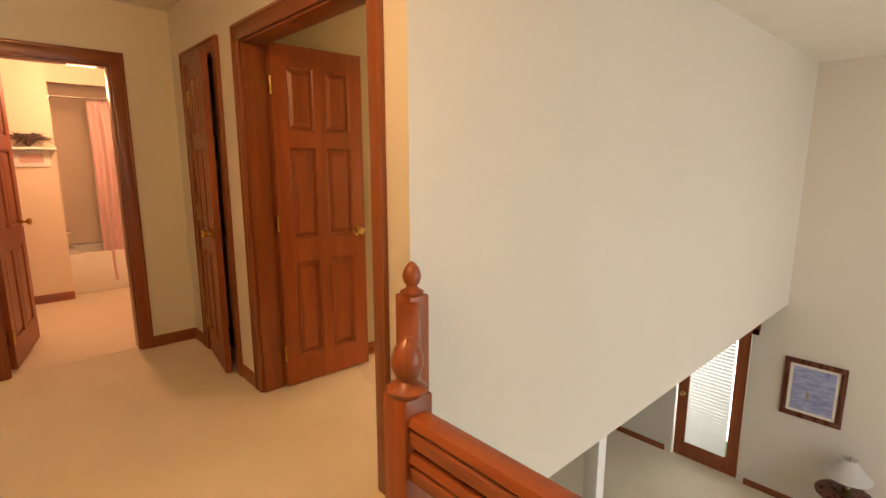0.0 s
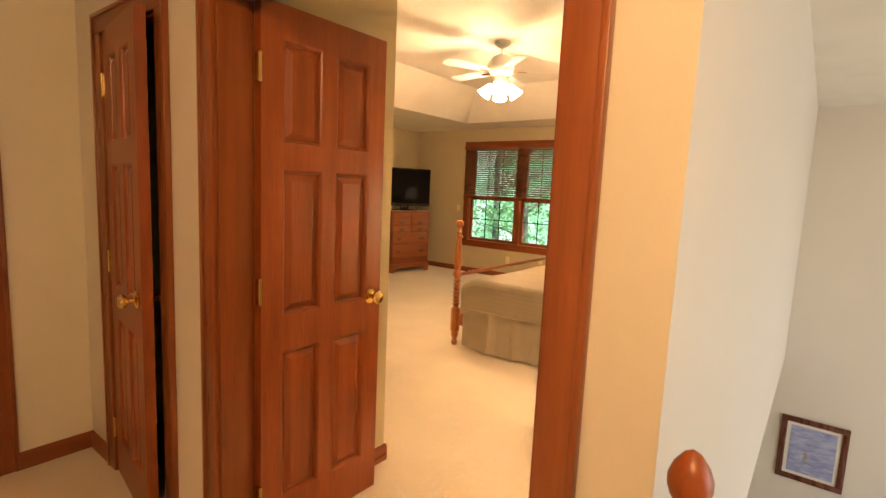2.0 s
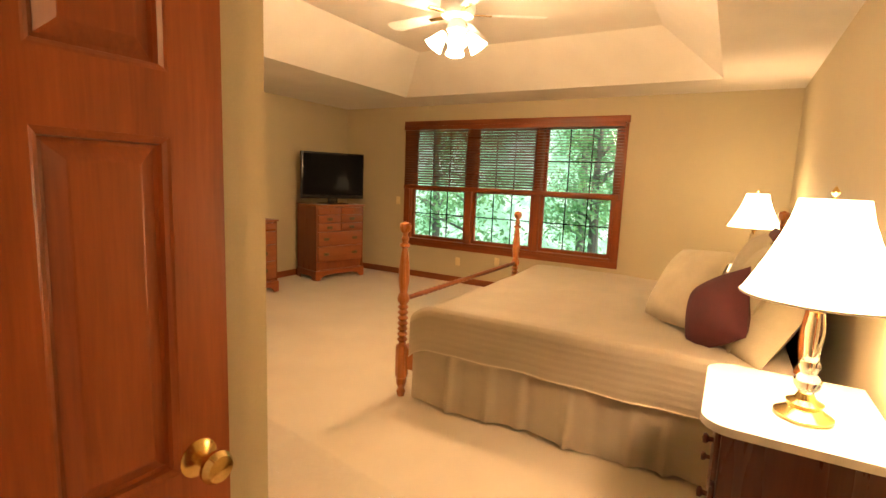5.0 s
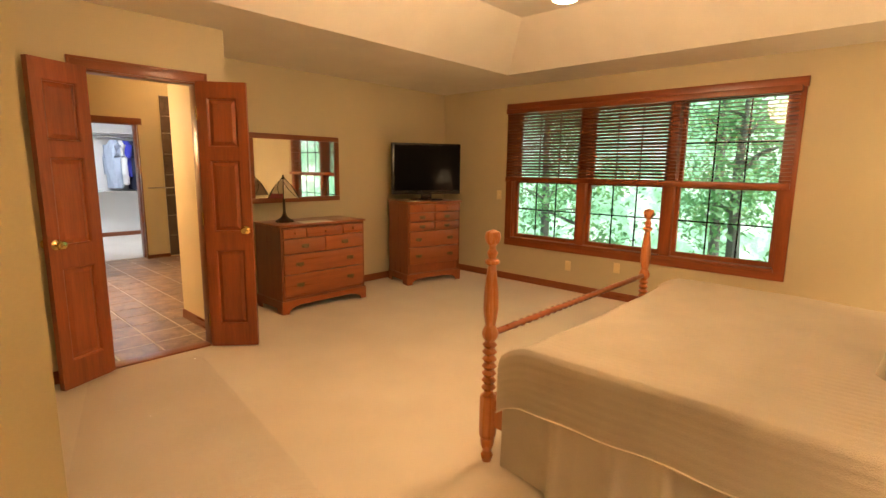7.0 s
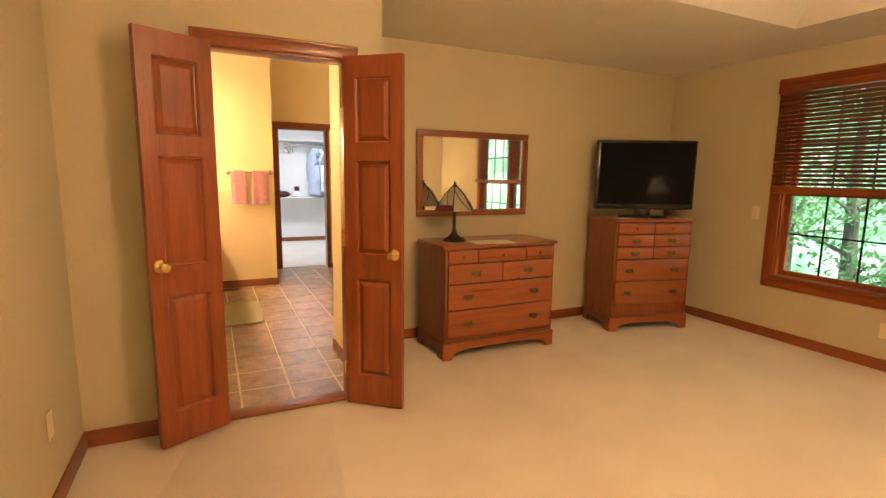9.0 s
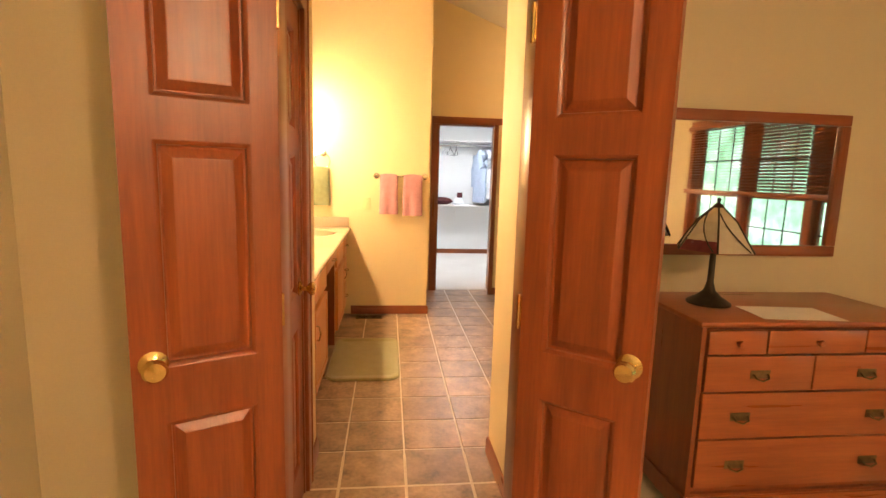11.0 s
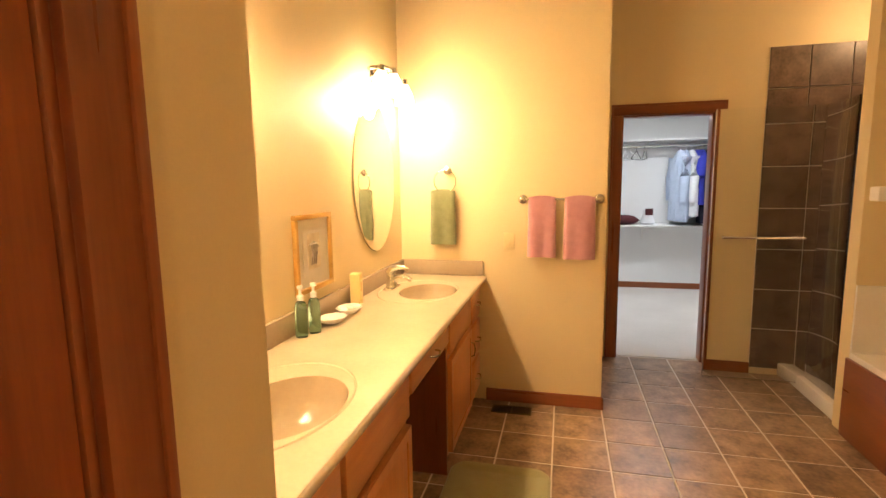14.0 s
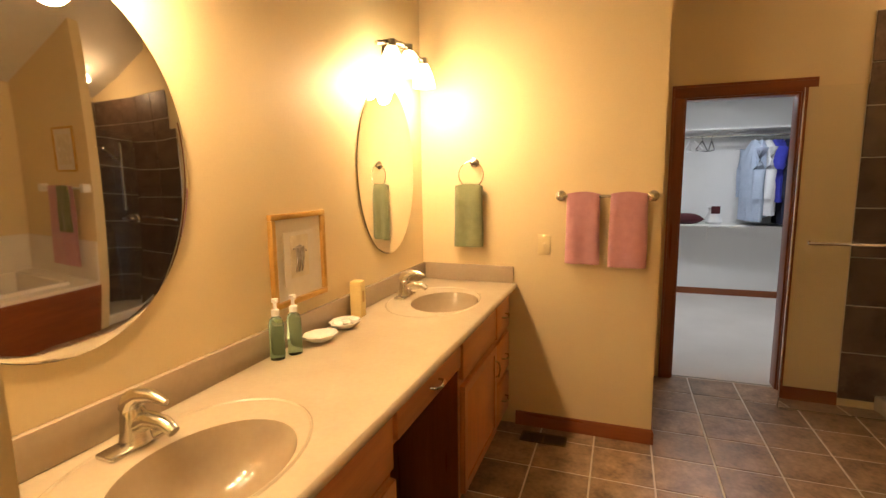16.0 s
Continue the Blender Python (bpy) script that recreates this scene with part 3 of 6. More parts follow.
def framed_picture(name, m, w, h, frame_mat, art_mat, label, bar=0.03, margin=0.06, deep=0.025):
    """A framed picture whose back lies on local y = 0 and faces -y; its middle at the origin."""
    t = thing(name, m, label, "picture")
    for b in ((-w / 2, w / 2, -deep, -0.003, h / 2 - bar, h / 2), (-w / 2, w / 2, -deep, -0.003, -h / 2, -h / 2 + bar), (-w / 2, -w / 2 + bar, -deep, -0.003, -h / 2 + bar, h / 2 - bar), (w / 2 - bar, w / 2, -deep, -0.003, -h / 2 + bar, h / 2 - bar)):
        part("frame_bar", box(*b, 0.004), frame_mat, t)
    part("mount", box(-w / 2 + bar, w / 2 - bar, -0.010, -0.004, -h / 2 + bar, h / 2 - bar), "paper", t, "pale card mount")
    q = bar + margin
    part("art", box(-w / 2 + q, w / 2 - q, -0.013, -0.010, -h / 2 + q, h / 2 - q), art_mat, t)
    return t


pic = framed_picture("framed_picture", pose(7.098, 1.312, -1.265, 0, 0, -90), 0.60, 0.72, "mahogany", "blue_pic", "dark framed blue seascape print on the stair well wall", 0.06, 0.035)
part("pier", box(-0.06, -0.03, -0.016, -0.013, -0.12, -0.02), "ink", pic)
tb = thing("side_table", pose(6.85, 0.87, LZ), "dark round wooden side table", "table")
part("tabletop", lathe([(0.0, 0.5), (0.26, 0.5), (0.27, 0.51), (0.27, 0.525), (0.25, 0.535), (0.0, 0.535)], 32), "mahogany", tb)
part("column", lathe([(0.05, 0.06), (0.03, 0.12), (0.045, 0.2), (0.025, 0.3), (0.04, 0.42), (0.06, 0.5)], 16), "mahogany", tb)
for k in range(3):
    a = 2 * math.pi * k / 3
    part("foot", tube([(0.03 * math.cos(a), 0.03 * math.sin(a), 0.14), (0.14 * math.cos(a), 0.14 * math.sin(a), 0.10), (0.22 * math.cos(a), 0.22 * math.sin(a), 0.02)], [0.025, 0.02, 0.018], 8), "mahogany", tb)


def table_lamp(name, m, base_mat, shade_mat, label, r_top, r_bot, h_base, h_shade, stem):
    t = thing(name, m, label, "lamp")
    part("base", lathe(stem, 24), base_mat, t)
    bm = bmesh.new()
    n = 40
    rings = [[bm.verts.new((r * math.cos(2 * math.pi * i / n), r * math.sin(2 * math.pi * i / n), z)) for i in range(n)] for r, z in
             [(r_bot + (r_top - r_bot) * (1 - (1 - q) ** 1.35), h_base + h_shade * q) for q in (0, 0.2, 0.4, 0.6, 0.8, 1.0)]]
    for a, b in zip(rings, rings[1:]):
        for i in range(n):
            bm.faces.new((a[i], a[(i + 1) % n], b[(i + 1) % n], b[i]))
    bmesh.ops.solidify(bm, geom=bm.faces[:], thickness=0.002)
    s = part("shade", bm, shade_mat, t, "pale pleated bell shade")
    part("shade_trim", tube([((r_bot + 0.001) * math.cos(a), (r_bot + 0.001) * math.sin(a), h_base) for a in arc(0, 2 * math.pi, 40)], 0.004, 6), "paper", s)
    part("finial", lathe([(0.004, h_base + h_shade - 0.03), (0.004, h_base + h_shade + 0.01), (0.012, h_base + h_shade + 0.02), (0.0, h_base + h_shade + 0.04)], 12), "brass", t)
    part("harp", tube([(0, 0, h_base - 0.06), (0, 0, h_base + h_shade - 0.02)], 0.004, 8), "brass", t)
    return t


table_lamp("table_lamp", pose(6.85, 0.87, LZ + 0.535), "old_brass", "white", "unlit table lamp with a white bell shade", 0.07, 0.22, 0.22, 0.2, [(0.0, 0), (0.08, 0), (0.08, 0.015), (0.03, 0.03), (0.05, 0.09), (0.02, 0.14), (0.012, 0.2), (0.0, 0.2)])

post = thing("support_post", pose(3.33, 1.96, LZ), "white painted square post in the room below", "post")
part("shaft", box(-0.055, 0.055, -0.055, 0.055, 0.12, 2.40, 0.006), "white", post)
part("plinth", box(-0.07, 0.07, -0.07, 0.07, 0.0, 0.12, 0.006), "white", post)
part("cap", box(-0.07, 0.07, -0.07, 0.07, 2.40, 2.488, 0.006), "white", post)

rl = thing("stair_railing", pose(0, 0, 0), "stained wooden newels and handrail round the stair well", "railing")
ACORN = [(0.040, 0.97), (0.043, 0.98), (0.026, 0.99), (0.018, 0.998), (0.027, 1.01), (0.033, 1.028), (0.033, 1.042), (0.026, 1.062), (0.013, 1.08), (0.0, 1.088)]
for nx, ny, dz in ((1.322, 1.60, -0.035), (0.95, 1.16, -0.12)):
    nw = part("newel_post", box(nx - 0.043, nx + 0.043, ny - 0.043, ny + 0.043, -0.25, 0.97 + dz, 0.006), "oak_z", rl)
    big = 1.2 if nx < 1 else 1.0
    part("acorn_finial", lathe([(q * big, 0.97 + (z - 0.97) * big + dz) for q, z in ACORN], 20, None, nx, ny), "oak_z", nw, "turned acorn finial")


def rail(p, q, parent):
    p, q = Vector(p), Vector(q)
    d = (q - p)
    u = Vector((-d.y, d.x, 0)).normalized()
    prof = [(-0.03, -0.05), (0.03, -0.05), (0.03, -0.02), (0.022, -0.012), (0.034, 0.0), (0.026, 0.018), (0.0, 0.024), (-0.026, 0.018), (-0.034, 0.0), (-0.022, -0.012), (-0.03, -0.02)]
    bm = bmesh.new()
    a = [bm.verts.new(p + u * s + Vector((0, 0, z))) for s, z in prof]
    b = [bm.verts.new(q + u * s + Vector((0, 0, z))) for s, z in prof]
    for i in range(len(prof)):
        bm.faces.new((a[i], a[(i + 1) % len(prof)], b[(i + 1) % len(prof)], b[i]))
    bm.faces.new(a[::-1])
    bm.faces.new(b)
    part("handrail", bm, "oak_y", parent)


rail((1.29, 1.57, 0.90), (0.975, 1.19, 0.82), rl)
rail((0.95, 1.12, 0.79), (0.95, -2.4, 0.79), rl)
rail((0.95, 1.12, 0.70), (0.95, -2.4, 0.70), rl)
BAL = [(0.016, -0.01), (0.016, 0.2), (0.022, 0.24), (0.012, 0.28), (0.017, 0.5), (0.012, 0.6), (0.016, 0.66)]
for i in range(3, 26):
    part("baluster", lathe(BAL, 10, None, 0.95, 0.98 - i * 0.13), "oak_z", rl)
for i in range(3):
    f = (i + 1) / 4
    part("baluster", lathe(BAL, 10, None, 1.315 - 0.365 * f, 1.60 - 0.44 * f), "oak_z", rl)
part("shoe_rail", box(0.91, 0.99, -2.4, 1.12, -0.25, 0.012), "oak_y", rl)

# ---- bedroom: structure ----
EX, LX, DY, BY = 7.58, 2.47, 6.645, 7.60
slab("floor_bedroom", 1.424, EX, NY, BY, -0.20, 0.0, "carpet", "cream cut-pile carpet in the bedroom", "floor")
wall("wall_bedroom_south", "y", NY + 0.001, NY + 0.008, BX, EX, 0, CZ, "wall_bed", (), "tan painted wall behind the bed")
wall("wall_bedroom_hall_side", "x", BX + 0.001, BX + 0.006, NY + 0.008, 3.30, 0, CZ, "wall_bed", [(1.87, 3.10, 0, 2.04)], "tan painted wall at the bedroom doors")
wall("wall_bedroom_closet", "y", 3.18, 3.30, BX + 0.006, 2.29, 0, CZ, "wall_bed", (), "tan painted wall of the closet")
wall("wall_bedroom_closet_side", "x", 2.29, 2.23, 3.30, 4.0, 0, CZ, "wall_bed", (), "tan painted side wall of the closet")
wall("wall_bedroom_closet_return", "y", 4.0, 3.94, 2.29, LX, 0, CZ, "wall_bed", (), "tan painted return of the closet wall")
wall("wall_bedroom_west", "x", LX, LX - 0.1, 4.0, DY, 0, CZ, "wall_bed", (), "tan painted bedroom wall")
wall("wall_bedroom_bath", "y", DY, DY + 0.11, LX - 0.1, 4.06, 0, CZ, "wall_bed", [(3.12, 3.845, 0, 2.04)], "tan painted wall with the bathroom doorway")
wall("wall_bedroom_nook", "x", 4.06, 4.01, DY + 0.11, BY, 0, CZ, "wall_bed", (), "tan painted side of the nook")
wall("wall_bedroom_north", "y", BY, BY + 0.05, 4.01, EX + 0.15, 0, 2.9, "wall_bed", (), "tan painted wall behind the dresser")
WY0, WY1, WZ0, WZ1 = 3.49, 6.40, 0.545, 2.155
wall("wall_bedroom_east", "x", EX, EX + 0.15, NY - 0.14, BY, -0.2, 2.9, "wall_bed", [(WY0, WY1, WZ0, WZ1)], "tan painted wall with a triple window")
for s in ((BX + 0.03, 3.18, 2.304, 3.18, 0, -1), (2.29, 3.18, 2.29, 4.0, 1, 0), (LX, 4.0, LX, DY, 1, 0), (LX, DY, 3.04, DY, 0, -1), (3.91, DY, 4.06, DY, 0, -1), (4.06, DY, 4.06, BY, 1, 0), (4.06, BY, EX, BY, 0, -1), (EX, NY, EX, BY, -1, 0), (BX + 0.03, NY + 0.008, EX, NY + 0.008, 0, 1)):
    skirting(*s)
# tray ceiling: soffit ring, sloping sides, raised middle
TX0, TX1, TY0, TY1, TZ, TI = 2.25, 6.90, 2.49, 6.03, 2.84, 0.50
bm = bmesh.new()
rings = []
for x0, x1, y0, y1, z in ((BX, EX, NY, BY, CZ), (TX0, TX1, TY0, TY1, CZ), (TX0 + TI, TX1 - TI, TY0 + TI, TY1 - TI, TZ)):
    rings.append([bm.verts.new(p) for p in ((x0, y0, z), (x1, y0, z), (x1, y1, z), (x0, y1, z))])
for a, b in zip(rings, rings[1:]):
    for i in range(4):
        bm.faces.new((a[i], b[i], b[(i + 1) % 4], a[(i + 1) % 4]))
bm.faces.new(rings[2][::-1])
bmesh.ops.recalc_face_normals(bm, faces=bm.faces)
bmesh.ops.solidify(bm, geom=bm.faces[:], thickness=-0.06)
solo("ceiling_bedroom", bm, "ceiling", Matrix(), "cream tray ceiling with sloping sides", "ceiling", kind="structure")
# unseen slab added over the tray to keep sunlight from leaking in
slab("roof_cover", BX, EX + 0.15, NY - 0.14, DY - 0.01, 3.02, 3.1, "ceiling", "unseen slab added above the tray ceiling against sunlight", "ceiling")

# ---- window with its blind ----
win = thing("window_1", Matrix(), "stained wooden triple window with a half-raised wooden blind", "window", kind="structure")


def wbox(nm, x0, x1, y0, y1, z0, z1, mat, parent=None, bev=0.003):
    return part(nm, box(x0, x1, y0, y1, z0, z1, bev), mat, parent or win)


cw = 0.085
wbox("casing", EX - 0.02, EX, WY0 - cw, WY0 + 0.005, WZ0 - 0.01, WZ1, "oak_z")
wbox("casing", EX - 0.02, EX, WY1 - 0.005, WY1 + cw, WZ0 - 0.01, WZ1, "oak_z")
wbox("casing", EX - 0.02, EX, WY0 - cw, WY1 + cw, WZ0 - cw, WZ0 - 0.01, "oak_y")
wbox("window_sill", EX - 0.035, EX + 0.10, WY0 + 0.005, WY1 - 0.005, WZ0 - 0.008, WZ0 + 0.022, "oak_y")
wbox("head_casing", EX - 0.03, EX, WY0 - cw - 0.01, WY1 + cw + 0.01, WZ1 + 0.001, WZ1 + cw, "oak_y")
n = 3
unit = (WY1 - WY0) / n
for k in range(1, n):
    wbox("mullion", EX - 0.012, EX + 0.12, WY0 + k * unit - 0.05, WY0 + k * unit + 0.05, WZ0 + 0.022, WZ1, "oak_z")
for k in (0, 1):
    y = WY0 if k == 0 else WY1
    wbox("jamb", EX - 0.001, EX + 0.14, min(y, y + (0.02 if k == 0 else -0.02)), max(y, y + (0.02 if k == 0 else -0.02)), WZ0 + 0.022, WZ1, "oak_z")
mid = 1.285
for k in range(n):
    a, b = WY0 + k * unit + (0.02 if k == 0 else 0.05), WY0 + (k + 1) * unit - (0.02 if k == n - 1 else 0.05)
    for z0, z1, x in ((WZ0 + 0.024, mid + 0.02, EX + 0.05), (mid - 0.02, WZ1 - 0.002, EX + 0.09)):
        sash = part("sash", boxes([(x, x + 0.035, a, a + 0.04, z0, z1), (x, x + 0.035, b - 0.04, b, z0, z1), (x, x + 0.035, a + 0.04, b - 0.04, z0, z0 + 0.045), (x, x + 0.035, a + 0.04, b - 0.04, z1 - 0.04, z1)]), "oak_z", win)
        part("pane", box(x + 0.015, x + 0.019, a + 0.04, b - 0.04, z0 + 0.045, z1 - 0.04), "glass", sash).visible_shadow = False
        for j in (1, 2):
            y = a + 0.04 + (b - a - 0.08) * j / 3
            wbox("muntin", x + 0.004, x + 0.014, y - 0.007, y + 0.007, z0 + 0.045, z1 - 0.04, "black", sash, 0)
        zz = (z0 + z1) / 2
        wbox("muntin", x + 0.003, x + 0.013, a + 0.04, b - 0.04, zz - 0.007, zz + 0.007, "black", sash, 0)
blind = thing("window_blind", Matrix(), "half-raised stained wooden slat blind hanging over the window", "blind")
part("headrail", box(EX - 0.09, EX - 0.032, WY0 - 0.06, WY1 + 0.06, WZ1 - 0.045, WZ1 + 0.01, 0.004), "oak_y", blind)
for k, tilt in ((0, 4), (1, 30), (2, 30)):
    a, b = WY0 + k * unit - (0.05 if k == 0 else -0.006), WY0 + (k + 1) * unit + (0.05 if k == 2 else -0.006)
    slat_me = soften(mesh_of("slat", boxes([(-0.024, 0.024, a, b, -0.0013, 0.0013)])))
    slat_me.materials.append(M["trim_y"])
    for i in range(23):
        o = new("slat", slat_me)
        o.parent = blind
        o.matrix_basis = pose(EX - 0.060, 0, WZ1 - 0.065 - i * 0.0345, 0, tilt, 0)
part("bottom_rail", box(EX - 0.088, EX - 0.034, WY0 - 0.05, WY1 + 0.05, mid + 0.000, mid + 0.055, 0.005), "oak_y", blind)
for y in (WY0 + 0.12, WY0 + 0.82, WY0 + 1.12, WY0 + 1.82, WY0 + 2.1, WY1 - 0.12):
    part("ladder_cord", tube([(EX - 0.086, y, WZ1 - 0.04), (EX - 0.086, y, mid + 0.05)], 0.0012, 5), "trim_z", blind)

# ---- bathroom doors: a pair of three-panel leaves folded back into the bedroom ----
d5 = door_frame("door_5", "y", DY, DY + 0.11, 3.12, 3.845, 2.04, "open pair of narrow three-panel wooden bathroom doors", 0.058, (True, False))
leaf(d5, 0.352, 1, pose(3.14, DY - 0.035, 0.012, 0, 0, 207), (1, -1), 0.305)
leaf(d5, 0.352, 1, pose(3.825, DY - 0.035, 0.012, 0, 0, -40), (1, -1), 0.305)
part("threshold", box(3.138, 3.827, DY - 0.005, DY + 0.115, 0.0, 0.014, 0.004), "trim_x", d5)


def wall_plate(x, y, z, rz, kind, mat="almond"):
    gang = 0.06 if kind == "double" else 0.036
    t = thing("wall_outlet" if kind == "outlet" else "light_switch", pose(x, y, z, 0, 0, rz), "almond plastic %s plate on the wall" % {"switch": "switch", "double": "double switch", "outlet": "outlet"}[kind], "outlet" if kind == "outlet" else "switch")
    part("plate", box(-gang, gang, -0.007, -0.001, -0.058, 0.058, 0.003), mat, t)
    if kind != "outlet":
        for x in ((0.0,) if kind == "switch" else (-0.023, 0.023)):
            part("toggle", box(x - 0.005, x + 0.005, -0.02, -0.007, -0.012, 0.012, 0.002), mat, t)
    else:
        for s in (-1, 1):
            part("socket", lathe([(0.0, 0), (0.016, 0), (0.016, 0.002), (0.0, 0.002)], 14), mat, t, "", pose(0, -0.007, s * 0.02, 90, 0, 0))
    return t


wall_plate(EX, 6.60, 1.10, -90, "switch")
wall_plate(LX, 6.14, 0.37, 90, "outlet")
wall_plate(EX, 4.95, 0.36, -90, "outlet")
wall_plate(EX, 5.55, 0.30, -90, "outlet")


# ---- dresser, chest, mirror, television ----
def bail(parent, x, z, y):
    part("drawer_pull", tube([(x - 0.03, y - 0.004, z), (x - 0.028, y - 0.018, z - 0.012), (x, y - 0.022, z - 0.022), (x + 0.028, y - 0.018, z - 0.012), (x + 0.03, y - 0.004, z)], 0.0035, 7), "old_brass", parent, "dark brass bail pull")
    part("pull_plate", box(x - 0.042, x + 0.042, y - 0.003, y, z - 0.018, z + 0.016, 0.001), "old_brass", parent)


def chest(name, m, w, d, h, rows, label, category):
    """A chest on bracket feet; rows from the top: (height, [relative widths], pull)."""
    t = thing(name, m, label, category)
    foot = 0.13
    part("body", boxes([(-w / 2, w / 2, -d / 2 + 0.02, d / 2, foot, h - 0.022)]), "maple_shaded_z", t)
    part("top", box(-w / 2 - 0.018, w / 2 + 0.018, -d / 2 - 0.018, d / 2, h - 0.022, h, 0.006), "maple_x", t)
    part("front_rail", boxes([(-w / 2, w / 2, -d / 2, -d / 2 + 0.02, foot, foot + 0.012), (-w / 2, -w / 2 + 0.02, -d / 2, -d / 2 + 0.02, foot + 0.012, h - 0.022), (w / 2 - 0.02, w / 2, -d / 2, -d / 2 + 0.02, foot + 0.012, h - 0.022)]), "maple_shaded_z", t)
    # shaped apron with bracket feet
    q0, q1 = -d / 2 - 0.014, -d / 2 - 0.0005
    ap = [(-w / 2 - 0.012, w / 2 + 0.012, q0, q1, 0.075, foot)]
    for sg in (-1, 1):
        for e0, e1, z0 in ((0.0, 0.075, 0.0), (0.075, 0.10, 0.035), (0.10, 0.135, 0.055), (0.135, 0.19, 0.066)):
            ap.append((*sorted((sg * (w / 2 + 0.012 - e0), sg * (w / 2 + 0.012 - e1))), q0, q1, z0, 0.075))
    part("apron", boxes(ap), "maple_x", t, "shaped apron with bracket feet")
    for s in (-1, 1):
        part("side_base", boxes([(*sorted((s * w / 2, s * (w / 2 + 0.012))), -d / 2 + 0.008, d / 2, 0.05, foot), (*sorted((s * w / 2, s * (w / 2 + 0.012))), -d / 2 + 0.008, -d / 2 + 0.1, 0, 0.05), (*sorted((s * w / 2, s * (w / 2 + 0.012))), d / 2 - 0.09, d / 2, 0, 0.05)]), "maple_shaded_z", t)
    z = h - 0.034
    for hh, cols, pull in rows:
        x = -w / 2 + 0.022
        full = w - 0.044
        for c in cols:
            cwid = full * c
            dr = part("drawer", box(x + 0.003, x + cwid - 0.003, -d / 2 - 0.010, -d / 2 + 0.018, z - hh + 0.004, z - 0.004, 0.004), "maple_x", t)
            if pull == "knob":
                part("knob", lathe([(0.0, 0), (0.008, 0), (0.007, 0.01), (0.014, 0.016), (0.012, 0.024), (0.0, 0.027)], 12), "maple_x", dr, "small turned knob", pose(x + cwid / 2, -d / 2 - 0.010, z - hh / 2, 90, 0, 0))
            else:
                for px in ((x + cwid / 2,) if len(cols) > 1 else (x + cwid * 0.18, x + cwid * 0.82)):
                    bail(dr, px, z - hh / 2, -d / 2 - 0.010)
            x += cwid
        z -= hh
    return t


chest("dresser", pose(5.15, 7.245, 0), 0.99, 0.50, 0.879, [(0.105, [0.27, 0.46, 0.27], "knob"), (0.155, [0.5, 0.5], "bail"), (0.20, [1], "bail"), (0.215, [1], "bail")], "medium-stained wooden dresser with brass bail pulls on the carpet", "dresser")
chest("chest_of_drawers", pose(6.795, 7.205, 0, 0, 0, -12.9), 0.775, 0.48, 1.03, [(0.10, [0.5, 0.5], "knob"), (0.115, [0.5, 0.5], "bail"), (0.115, [0.5, 0.5], "bail"), (0.20, [1], "bail"), (0.215, [1], "bail")], "medium-stained wooden chest of drawers standing across the corner", "chest of drawers")
mi = thing("wall_mirror", pose(5.205, BY, 1.41), "wide mirror in a stained wooden frame hanging above the dresser", "mirror")
mw, mh, mb = 1.09, 0.72, 0.055
for b, mt in (((-mw / 2, mw / 2, -0.03, -0.002, mh / 2 - mb, mh / 2), "trim_x"), ((-mw / 2, mw / 2, -0.03, -0.002, -mh / 2, -mh / 2 + mb), "trim_x"), ((-mw / 2, -mw / 2 + mb, -0.03, -0.002, -mh / 2 + mb, mh / 2 - mb), "trim_z"), ((mw / 2 - mb, mw / 2, -0.03, -0.002, -mh / 2 + mb, mh / 2 - mb), "trim_z")):
    part("frame_bar", box(*b, 0.006), mt, mi)
part("mirror_glass", box(-mw / 2 + mb, mw / 2 - mb, -0.014, -0.004, -mh / 2 + mb, mh / 2 - mb), "mirror", mi)
tv = thing("television", pose(6.82, 7.20, 1.03, 0, 0, -26), "black flat television on the chest of drawers", "television")
part("foot", lathe([(0.0, 0.0), (0.20, 0.0), (0.20, 0.010), (0.17, 0.018), (0.0, 0.022)], 32), "black", tv).matrix_basis = Matrix.Diagonal((1.15, 0.6, 1, 1))
part("neck", box(-0.07, 0.07, -0.02, 0.02, 0.012, 0.10, 0.008), "black", tv)
cas = part("casing", box(-0.46, 0.46, -0.03, 0.035, 0.075, 0.715, 0.012), "black", tv)
part("screen", box(-0.435, 0.435, -0.0335, -0.029, 0.125, 0.69), "screen", cas, "dark switched-off screen")
part("speaker_bar", box(-0.44, 0.44, -0.034, -0.029, 0.085, 0.105, 0.002), "void", cas)

